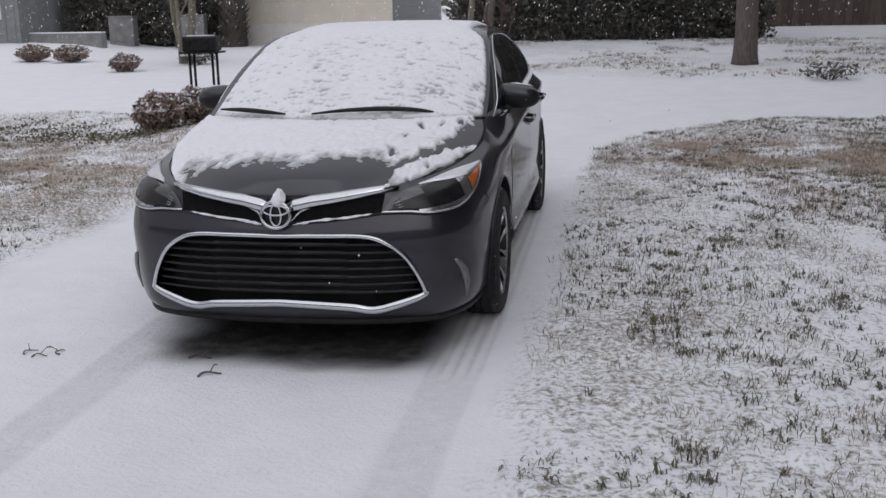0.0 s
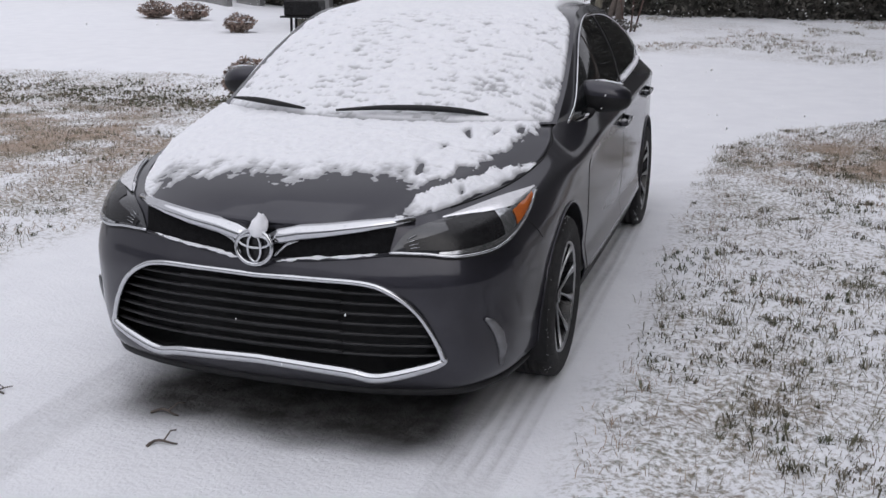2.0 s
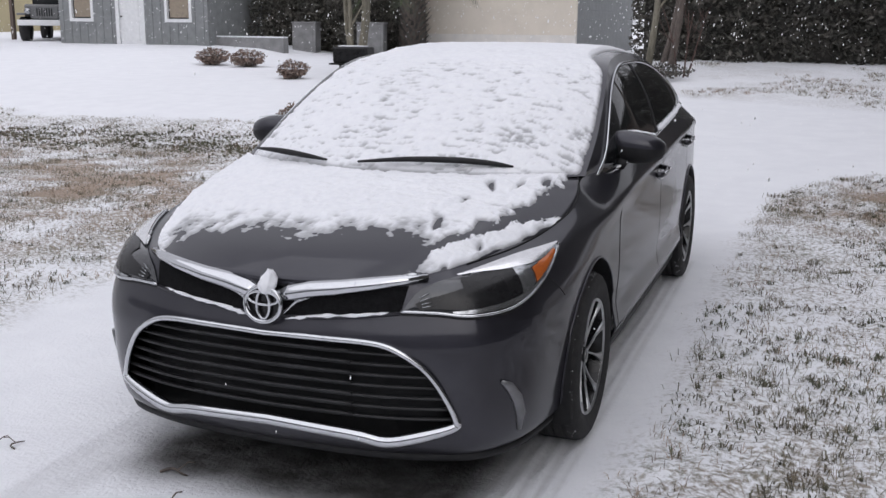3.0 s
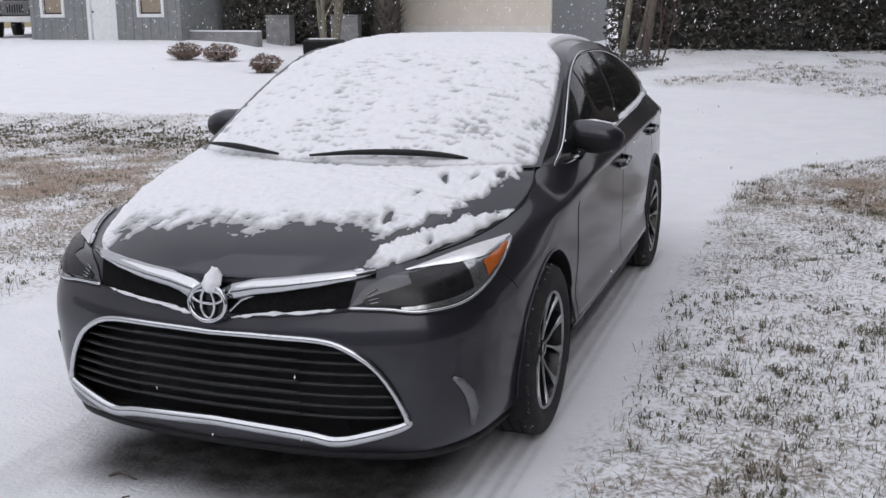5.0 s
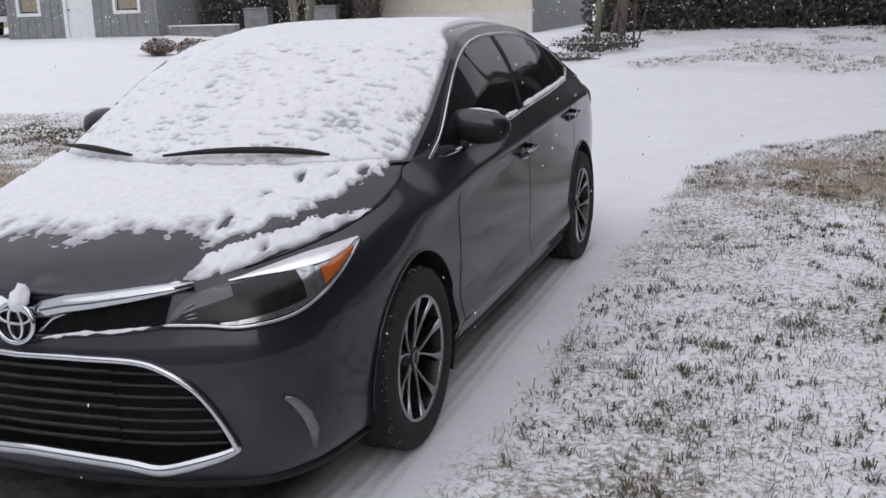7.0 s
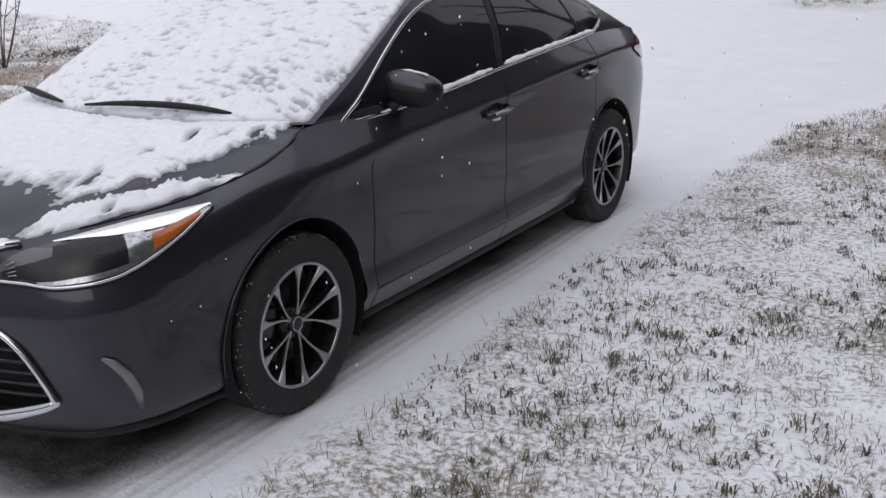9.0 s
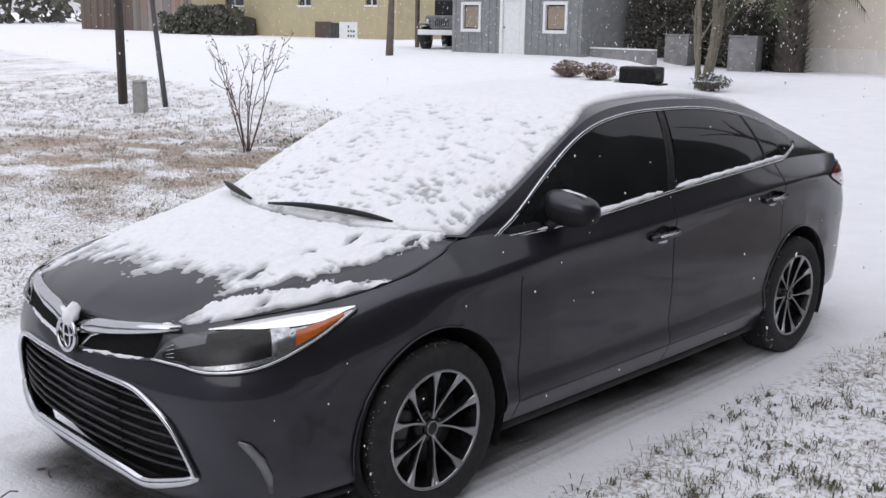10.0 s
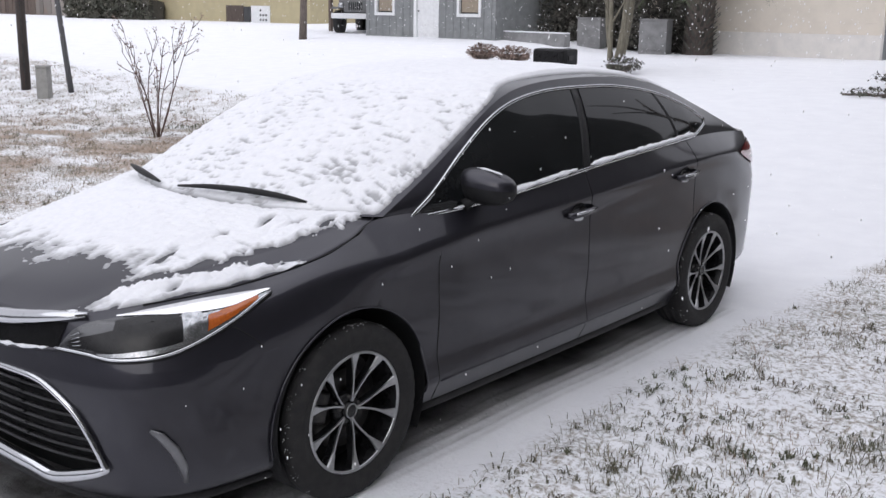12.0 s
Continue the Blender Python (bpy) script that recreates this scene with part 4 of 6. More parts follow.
    for k in range(5):
        for side in (-1, 1):
            spoke(1.0, 0.0, 0.006, "spoke", satin_silver, 2 * math.pi * k / 5, side)
            spoke(1.15, -0.007, 0.028, "spoke_flank", gloss_black, 2 * math.pi * k / 5, side)
    for k in range(5):
        t = 2 * math.pi * (k + 0.5) / 5
        tube("lug_nut", [(0.03, 0.050 * math.cos(t), 0.050 * math.sin(t)), (0.060, 0.050 * math.cos(t), 0.050 * math.sin(t))], 0.0075, dark_metal, rim, 6)
    tyre.matrix_basis = m
    return tyre


first = wheel(pose(HUB_X, 0, HUB_Z, -18, 0, 0))
copy_thing(first, pose(HUB_X, AXLE, HUB_Z, 31, 0, 0))
copy_thing(first, pose(-HUB_X, 0, HUB_Z, 50, 0, 180))
copy_thing(first, pose(-HUB_X, AXLE, HUB_Z, 5, 0, 180))


# ---- snow lying on the car ----
def snow_sheet(name, place, depth, na, nb, a0, a1, b0, b1, label):
    """Snow over a surface: depth gives its thickness, and where that is below nothing there is none."""
    v, d = [], []
    for j in range(nb + 1):
        for i in range(na + 1):
            a, b = a0 + (a1 - a0) * i / na, b0 + (b1 - b0) * j / nb
            t = depth(a, b)
            d.append(t)
            v.append(place(a, b, max(t, -0.006)))
    f = []
    for j in range(nb):
        for i in range(na):
            q = (j * (na + 1) + i, j * (na + 1) + i + 1, (j + 1) * (na + 1) + i + 1, (j + 1) * (na + 1) + i)
            if max(d[k] for k in q) > 0:
                f.append(q)
    used = sorted({k for q in f for k in q})
    idx = {k: i for i, k in enumerate(used)}
    ob = link(name, [v[k] for k in used], [tuple(idx[k] for k in q) for q in f], slush_snow)
    at = ob.data.attributes.new("thin", "FLOAT", "POINT")
    at.data.foreach_set("value", [sstep(0.0115, -0.001, d[k]) for k in used])
    return tagged(ob, label, "snow", kind="stuff")


def screen_depth(a, k):
    p = top_at(a, k)
    rim = 0.985 if a > 0 else 0.945
    edge = sstep(rim - 0.115 * sstep(2.6, 4.2, k), rim - 0.035 - 0.165 * sstep(2.6, 4.2, k), abs(a))
    base = 0.015 + 0.006 * fbm(p.x, p.y, 0, 5.0) + 0.003 * fbm(p.x, p.y, 3, 16.0) + 0.0014 * fbm(p.x, p.y, 9.0, 60.0)
    if k < 3.5:
        n = nz(p.x * 0.5, p.y * 1.3, 5.0, 30.0) + 0.6 * nz(p.x * 0.75, p.y * 1.6, 8.0, 58.0) + 0.35 * fbm(p.x, p.y, 6.0, 3.5) + 0.05
        wear = (0.22 + 0.5 * nz(p.x, p.y, 2.0, 38.0)) * math.exp(-((p.x - 0.47) / 0.10) ** 2 - ((p.y - 0.31) / 0.055) ** 2)
        base -= 0.0135 * sstep(0.08, 0.66, n + 1.6 * wear) * (0.80 + 0.25 * sstep(2.2, 0.5, k)) * sstep(3.5, 3.0, k)
        base = max(base, 0.0015 + 0.002 * nz(p.x, p.y, 1.0, 80.0))
        base *= sstep(0.03, 0.12, k)
    else:
        base += 0.006 * sstep(3.5, 4.4, k)
    return base * edge - 0.006 * (1 - edge) - 0.004 * (k < 0.03)


snow_sheet("roof_snow", top_at, screen_depth, 240, 330, -0.99, 0.99, 0.02, 10.0, "lumpy snow blanket over the windscreen and roof")

HOOD_LINE = [(-1.0, 0.03), (-0.92, 0.07), (-0.78, 0.20), (-0.55, 0.30), (-0.25, 0.34), (0.0, 0.35), (0.25, 0.39), (0.42, 0.37), (0.58, 0.32), (0.68, 0.20), (0.76, 0.08), (0.86, 0.04), (1.0, 0.05)]


def hood_depth(a, b):
    p = hood_at(a, b)
    rag = 0.07 * fbm(p.x, p.y, 1.0, 6.5) + 0.075 * fbm(p.x, p.y * 0.6, 4.0, 21.0)
    line = float(np.interp(a, [q[0] for q in HOOD_LINE], [q[1] for q in HOOD_LINE]))
    s = (b - line + 1.15 * rag + 0.035 * fbm(p.x, p.y, 8.0, 55.0)) * 0.10
    if a > 0.3:
        # a bare streak runs back along the crease, with a strip of snow left outside it
        mid = 0.585 + 0.35 * b
        wide = 0.020 + 0.075 * sstep(0.15, 0.7, b)
        streak = sstep(wide + 0.06, wide - 0.05, abs(a - mid + 0.8 * rag + 0.05 * fbm(p.x, p.y, 3.0, 50.0)))
        if b > 0.55:
            streak = max(streak, sstep(mid - 0.10, mid + 0.02, a + 0.3 * rag) * sstep(0.5, 0.64, b + rag))
        s = min(s, 0.019) - 0.030 * streak
        s -= 0.022 * sstep(0.2, 0.5, nz(p.x * 2.0, p.y * 0.7, 2.0, 9.0)) * sstep(0.3, 0.5, a)
    s -= 0.016 * sstep(0.3, 0.62, nz(p.x * 0.6, p.y * 2.5, 7.0, 10.0)) * sstep(0.25, 0.5, a) * sstep(0.8, 0.6, a)
    thick = 0.016 + 0.007 * fbm(p.x, p.y, 6.0, 7.0) + 0.005 * fbm(p.x, p.y, 2.0, 28.0) + 0.003 * fbm(p.x, p.y, 9.0, 65.0)
    edge = sstep(1.0, 0.93, abs(a) + 0.5 * rag) if a > 0 else 1.0
    return min(s, thick) * edge - 0.003 * (1 - edge)


snow_sheet("hood_snow", hood_at, hood_depth, 230, 170, -1.0, 1.0, 0.02, 1.0, "ragged melting snow over the rear of the hood")


def snow_ridge(name, pts, r, label, seed=0.0, flat=0.7, sides=8):
    """An uneven bead of snow along a line."""
    pts = [Vector(p) for p in pts]
    rad = [max(0.0015, r * (0.75 + 0.6 * nz(i * 0.35, seed, 0.5, 1.0)) * min(1.0, 0.15 + min(i, len(pts) - 1 - i) * 0.35)) for i in range(len(pts))]
    v, f = tube_data(pts, rad, sides, flat)
    v = [Vector(q) + Vector((nz(q[0], q[1], q[2] + seed, 60.0), nz(q[1], q[2], q[0], 60.0), nz(q[2], q[0], q[1] + 3, 60.0))) * r * 0.25 for q in v]
    return tagged(link(name, v, f, car_snow), label, "snow", kind="stuff")


for s in (1, -1):
    line = [(0.06, 0.722), (0.15, 0.748), (0.25, 0.765), (0.36, 0.782), (0.45, 0.794), (0.51, 0.798)]
    pts = [front(s * x, z, 0.004) for x, z in [catmull(line, t) for t in np.linspace(0, 5, 30)]]
    snow_ridge("wing_snow", pts, 0.013, "snow along the chrome wing of the grille", s, 0.8)
    line = [(0.07, 0.640), (0.18, 0.657), (0.30, 0.669), (0.42, 0.686)]
    pts = [front(s * x, z, 0.004) for x, z in [catmull(line, t) for t in np.linspace(0, 3, 30)]]
    snow_ridge("ledge_snow", pts, 0.011, "snow caught on the ledge below the upper grille", 4 + s)
    ys = np.linspace(0.90, 1.45, 30)
    snow_ridge("sill_snow", [side_point(y, dlo(y, 0) + 0.006, 0.012, s) for y in ys], 0.019, "bead of snow along the window sill", 2 + s)
    ys = np.linspace(1.56, 2.70, 50)
    snow_ridge("sill_snow", [side_point(y, dlo(y, 0) + 0.006, 0.012, s) for y in ys], 0.019, "bead of snow along the window sill", 7 + s)
    snow_ridge("sill_snow", [side_point(y, dlo(y, 0) - 0.002, 0.010, s) for y in np.linspace(0.60, 0.74, 10)], 0.010, "bead of snow along the window sill", 9 + s)
    snow_ridge("mirror_snow", [(s * x, 0.715, 1.134 - 0.9 * (x - 0.86) ** 2) for x in np.linspace(0.86, 0.99, 12)], 0.009, "dusting of snow on the mirror", 3 + s)
    for y, z in ((1.40, 0.837), (2.44, 0.888)):
        pts = [flank(y + d, z, 0.012, s) for d in np.linspace(-0.035, 0.035, 8)]
        snow_ridge("handle_snow", pts, 0.017, "snow caught under the door handle", y, 0.8)
    pts = [skin.on(catmull(LAMP_TOP, t), 0.006) for t in np.linspace(2.0, 3.3, 14)]
    snow_ridge("lamp_snow", [(s * p.x, p.y, p.z) for p in pts], 0.010, "snow along the top of the headlight", 6 + s)
def tyre_snow(s, yc, seed):
    """Specks of snow caught in the outer shoulder of a tyre's tread."""
    pick = random.Random(seed)
    v, f = [], []
    for _ in range(620):
        t = pick.uniform(math.radians(40), math.radians(235))
        if nz(t * 3.0, seed, 0.0, 1.0) < -0.12:
            continue
        rr, x = TYRE_R - pick.uniform(0.0, 0.022), HUB_X + pick.uniform(0.070, 0.090)
        r = pick.uniform(0.0006, 0.0018)
        x -= max(0.0, rr - TYRE_R + 0.008) * 1.5
        c = (s * x, yc + rr * math.cos(t), HUB_Z + rr * math.sin(t))
        b = len(v)
        v += [(c[0] + dx * r, c[1] + dy * r * pick.uniform(0.7, 1.8), c[2] + dz * r * pick.uniform(0.7, 1.8)) for dx, dy, dz in ((1, 0, 0), (0, 1, 0), (-1, 0, 0), (0, -1, 0), (0, 0, 1), (0, 0, -1))]
        f += [(b + i, b + (i + 1) % 4, b + 4) for i in range(4)] + [(b + (i + 1) % 4, b + i, b + 5) for i in range(4)]
    tagged(link("tyre_snow", v, f, car_snow), "specks of snow in the tyre's shoulder", "snow", kind="stuff")


tyre_snow(1, 0.0, 5)
tyre_snow(1, AXLE, 8)
bm = bmesh.new()
bmesh.ops.create_icosphere(bm, subdivisions=3, radius=1.0)
for q in bm.verts:
    w = 1 + 0.25 * nz(q.co.x, q.co.y, q.co.z, 2.2)
    q.co = (0.012 + 0.030 * q.co.x * w * (1 - 0.35 * q.co.z), -0.945 + 0.028 * q.co.y * w + 0.012 * q.co.z, 0.762 + 0.038 * q.co.z * w)
tagged(part("badge_snow", bm, car_snow), "lump of snow above the badge", "snow", kind="stuff")


# ---- materials across the road ----
siding = mat("grey_siding", (0.225, 0.235, 0.238), 0.7, second=(0.185, 0.194, 0.197), scale=5, bump=0.2, third=(0.26, 0.268, 0.27), tscale=1.2)
cream = mat("cream_wall", (0.70, 0.64, 0.555), 0.8, second=(0.65, 0.595, 0.515), scale=2, bump=0.15, bscale=25)
pale_band = mat("pale_foundation", (0.74, 0.71, 0.67), 0.85, second=(0.66, 0.64, 0.61), scale=3, bump=0.3)
yellow = mat("yellow_wall", (0.43, 0.375, 0.235), 0.8, second=(0.38, 0.335, 0.215), scale=2, bump=0.15, third=(0.38, 0.33, 0.22), tscale=0.6)
white_paint = mat("white_paint", (0.72, 0.73, 0.74), 0.5, second=(0.65, 0.66, 0.67), scale=9)
curtain = mat("drawn_blind", (0.30, 0.25, 0.19), 0.7, second=(0.24, 0.2, 0.155), scale=12)
old_wood = mat("weathered_wood", (0.13, 0.10, 0.085), 0.85, second=(0.08, 0.06, 0.05), scale=6, stretch=(6, 6, 0.6), bump=0.4, bscale=40, per_object=0.25)
pole_wood = mat("pole_wood", (0.065, 0.052, 0.047), 0.85, second=(0.04, 0.034, 0.031), scale=8, stretch=(5, 5, 0.5), bump=0.5, bscale=40, third=(0.17, 0.06, 0.04), tscale=1.6, tmix=(0.6, 0.8))
grey_wood = mat("grey_wood", (0.105, 0.105, 0.11), 0.85, second=(0.065, 0.065, 0.07), scale=8, stretch=(5, 5, 0.5), bump=0.4, bscale=40)
concrete = mat("grey_concrete", (0.26, 0.26, 0.262), 0.85, second=(0.19, 0.19, 0.192), scale=4, bump=0.3)
leaf_dark = mat("dark_leaves", (0.068, 0.068, 0.058), 0.65, second=(0.105, 0.095, 0.082), scale=3, per_island=0.5)
leaf_grey = mat("grey_leaves", (0.09, 0.095, 0.075), 0.7, second=(0.13, 0.12, 0.10), scale=3, per_island=0.5)
leaf_olive = mat("olive_leaves", (0.075, 0.085, 0.04), 0.65, second=(0.13, 0.12, 0.07), scale=5, per_island=0.5)
leaf_brown = mat("brown_leaves", (0.30, 0.215, 0.18), 0.7, second=(0.19, 0.155, 0.13), scale=7, per_island=0.5)
bark = mat("bark", (0.15, 0.125, 0.11), 0.9, second=(0.09, 0.075, 0.066), scale=9, stretch=(3, 3, 0.7), bump=0.7, bscale=22)
pale_bark = mat("pale_bark", (0.24, 0.22, 0.17), 0.85, second=(0.14, 0.13, 0.10), scale=7, stretch=(3, 3, 0.7), bump=0.5, bscale=25)
twig_red = mat("red_twig", (0.12, 0.068, 0.055), 0.8, second=(0.075, 0.058, 0.052), scale=14, bump=0.3)
frond = mat("palm_frond", (0.06, 0.085, 0.035), 0.55, second=(0.10, 0.11, 0.06), scale=6, per_island=0.35)
window_dark = mat("dark_window", (0.02, 0.022, 0.024), 0.08, second=(0.035, 0.036, 0.038), scale=2)
suv_paint = mat("grey_suv_paint", (0.15, 0.152, 0.155), 0.35, 0.1, coat=0.6, second=(0.12, 0.122, 0.125), scale=6)
pedestal_grey = mat("pedestal_plastic", (0.29, 0.285, 0.27), 0.6, second=(0.23, 0.228, 0.215), scale=9)
rng = random.Random(7)


def leaves(n, spot, size, verts=None, faces=None, droop=0.0, aspect=0.5):
    """n small bent leaves; spot() gives the place of each, size its length."""
    verts = [] if verts is None else verts
    faces = [] if faces is None else faces
    for _ in range(n):
        p = Vector(spot())
        d = Vector((rng.gauss(0, 1), rng.gauss(0, 1), rng.gauss(0, 0.8) - droop)).normalized()
        w = d.orthogonal().normalized()
        w.rotate(Matrix.Rotation(rng.random() * 6.283, 3, d))
        ln = size * rng.uniform(0.6, 1.4)
        up = d.cross(w) * ln * 0.12
        b = len(verts)
        verts += [p - d * ln * 0.5, p + w * ln * aspect * 0.5 + up, p + d * ln * 0.5, p - w * ln * aspect * 0.5 + up]
        faces += [(b, b + 1, b + 2), (b, b + 2, b + 3)]
    return verts, faces


def in_blob(c, r, shell=0.55):
    """A random place in the outer part of an uneven ball."""
    def spot():
        d = Vector((rng.gauss(0, 1), rng.gauss(0, 1), rng.gauss(0, 1))).normalized()
        k = (shell + (1 - shell) * rng.random() ** 0.6) * (1 + 0.25 * nz(d.x, d.y, d.z + c[0], 2.3))
        return (c[0] + d.x * r[0] * k, c[1] + d.y * r[1] * k, c[2] + d.z * r[2] * k)
    return spot


def foot(x, y):
    return snow_z(x, y)


def limb(base, tip, r0, r1, bend=0.1, steps=6):
    b, t = Vector(base), Vector(tip)
    side = Vector((rng.gauss(0, 1), rng.gauss(0, 1), 0)) * bend * (t - b).length
    pts = [b.lerp(t, i / steps) + side * math.sin(math.pi * i / steps) for i in range(steps + 1)]
    return pts, [r0 + (r1 - r0) * i / steps for i in range(steps + 1)]


# ---- the grey shed ----
def shed():
    z0 = 0.72
    e = anchor("shed", pose(-20.95, 22.5, z0), "grey-blue wooden shed with a white door and two white windows", "shed")
    W, D, H = 5.4, 4.2, 2.75

    def wall(x0, x1, za, zb, y=0.0, name="wall_panel"):
        boxed(name, (x0, x1, y, y + 0.14, za, zb), siding, e)

    d0, d1, dt = 2.20, 3.13, 1.90
    w1, w2, wb, wt = (0.46, 1.27), (3.96, 4.82), 0.87, 1.73
    for x0, x1 in ((0, w1[0]), (w1[1], d0), (d1, w2[0]), (w2[1], W)):
        wall(x0, x1, 0, H)
    for x0, x1 in (w1, w2):
        wall(x0, x1, 0, wb)
        wall(x0, x1, wt, H)
    wall(d0, d1, dt, H)
    boxed("wall_panel", (W - 0.14, W, 0.145, D, 0, H), siding, e)
    boxed("wall_panel", (0, 0.14, 0.145, D, 0, H), siding, e)
    boxed("wall_panel", (0.145, W - 0.145, D - 0.14, D, 0, H), siding, e)
    for k in range(18):
        x = 0.15 + k * 0.3
        if not (d0 - 0.08 < x < d1 + 0.08):
            spans = [(0.05, H - 0.03)]
            if w1[0] - 0.1 < x < w1[1] + 0.1 or w2[0] - 0.1 < x < w2[1] + 0.1:
                spans = [(0.05, wb - 0.1), (wt + 0.1, H - 0.03)]
            for a, b in spans:
                boxed("batten", (x - 0.02, x + 0.02, -0.018, -0.001, a, b), siding, e)
    door = boxed("door", (d0 + 0.06, d1 - 0.06, 0.03, 0.08, 0.12, dt - 0.06), white_paint, e, 0.005, "white painted door")
    for a, b in ((0.25, 0.85), (1.0, 1.70)):
        boxed("door_panel", (d0 + 0.18, d1 - 0.18, 0.02, 0.029, a, b), white_paint, door, 0.004)
    tube("door_knob", [(d0 + 0.13, 0.03, 0.98), (d0 + 0.13, -0.02, 0.98)], [0.012, 0.03], dark_metal, door, 8)
    for a in ((d0 - 0.06, d0 + 0.055, 0, dt + 0.06), (d1 - 0.055, d1 + 0.06, 0, dt + 0.06), (d0 + 0.056, d1 - 0.056, dt - 0.055, dt + 0.06)):
        boxed("door_frame", (a[0], a[1], -0.03, 0.1, a[2], a[3]), white_paint, e)
    for x0, x1 in (w1, w2):
        win = boxed("window", (x0 + 0.05, x1 - 0.05, 0.07, 0.09, wb + 0.05, wt - 0.05), window_dark, e, label="white-framed window with a drawn blind")
        boxed("blind", (x0 + 0.09, x1 - 0.09, 0.055, 0.066, wb + 0.09, wt - 0.09), curtain, win)
        for dims in ((x0 - 0.04, x0 + 0.05, wb - 0.05, wt + 0.05), (x1 - 0.05, x1 + 0.04, wb - 0.05, wt + 0.05), (x0 + 0.051, x1 - 0.051, wt - 0.05, wt + 0.05), (x0 + 0.051, x1 - 0.051, wb - 0.05, wb + 0.05)):
            boxed("window_frame", (dims[0], dims[1], -0.035, 0.06, dims[2], dims[3]), white_paint, win)
    bm = bmesh.new()
    vs = [bm.verts.new(c) for c in ((-0.3, -0.35, H + 0.02), (W + 0.3, -0.35, H + 0.02), (W + 0.3, D / 2, H + 1.1), (-0.3, D / 2, H + 1.1), (-0.3, D + 0.35, H + 0.02), (W + 0.3, D + 0.35, H + 0.02))]
    for q in ((0, 1, 2, 3), (3, 2, 5, 4)):
        bm.faces.new([vs[i] for i in q])
    bmesh.ops.solidify(bm, geom=bm.faces[:], thickness=0.12)
    part("roof", bm, snow, e, "snow-covered roof", smooth=False)


shed()


# ---- low wall, dark evergreen screen and the grey boxes beside it ----
n = Vector((-13.05 + 16.2, 22.65 - 23.15, 0))
m = Matrix.Translation((-16.2, 23.15, 0.60)) @ Matrix.Rotation(math.atan2(n.y, n.x), 4, "Z")
ob = part("low_wall", box(bmesh.new(), 0.3, n.length, -0.12, 0.12, 0.0, 0.52, 0.01, m), concrete, None, smooth=False)
tagged(ob, "low pale grey block wall at the edge of a yard", "wall")
ob = part("wall_snow", box(bmesh.new(), 0.3, n.length, -0.11, 0.11, 0.522, 0.56, 0.012, m), snow)
tagged(ob, "snow on top of the low wall", "snow", kind="stuff")


def evergreen(name, x0, x1, y0, y1, z0, z1, count, size, material, label, core=True):
    """A dense bank of leaves with a dark heart, uneven at its top and front."""
    def spot():
        x = rng.uniform(x0, x1)
        z = rng.uniform(0, 1)
        bulge = 0.35 * nz(x, z * 3, 1.0, 0.9) + 0.2 * nz(x, z * 3, 4.0, 2.5)
        y = y0 + (y1 - y0) * 0.25 * rng.random() - bulge
        top = z1 + 0.5 * nz(x, 0, 2.0, 0.8)
        return (x, y, z0 + (top - z0) * z)
    v, f = leaves(count, spot, size, droop=0.3)
    e = anchor(name, pose(0, 0, 0), label, "hedge")
    link("foliage", v, f, material, e, smooth=False)
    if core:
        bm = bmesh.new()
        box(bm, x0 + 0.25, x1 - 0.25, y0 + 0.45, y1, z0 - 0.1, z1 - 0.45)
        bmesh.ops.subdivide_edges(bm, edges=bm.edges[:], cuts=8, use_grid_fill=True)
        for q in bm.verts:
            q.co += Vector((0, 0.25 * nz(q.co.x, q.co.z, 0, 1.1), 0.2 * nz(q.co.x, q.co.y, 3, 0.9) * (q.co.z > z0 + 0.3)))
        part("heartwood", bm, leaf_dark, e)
    return e


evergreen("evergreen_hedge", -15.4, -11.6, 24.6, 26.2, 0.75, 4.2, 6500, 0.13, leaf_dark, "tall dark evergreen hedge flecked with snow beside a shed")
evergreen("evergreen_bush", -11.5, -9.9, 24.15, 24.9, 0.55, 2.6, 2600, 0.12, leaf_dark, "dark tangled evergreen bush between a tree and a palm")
for x, y, w, h, lab in ((-13.2, 24.2, 0.72, 0.85, "square grey utility cabinet in a snowy yard"), (-10.75, 23.6, 0.78, 0.95, "pale grey utility cabinet under a tree")):
    e = anchor("utility_cabinet", pose(x, y, foot(x, y) - 0.04, 0, 0, 12), lab, "cabinet", "utility cabinets")
    boxed("cabinet_body", (-w / 2, w / 2, -0.3, 0.3, 0, h), concrete, e, 0.02)
    boxed("cabinet_lid", (-w / 2 - 0.02, w / 2 + 0.02, -0.32, 0.32, h + 0.002, h + 0.05), concrete, e, 0.015)
    boxed("vent_panel", (-w / 2 + 0.08, w / 2 - 0.08, -0.316, -0.302, 0.15, h - 0.15), concrete, e, 0.004)


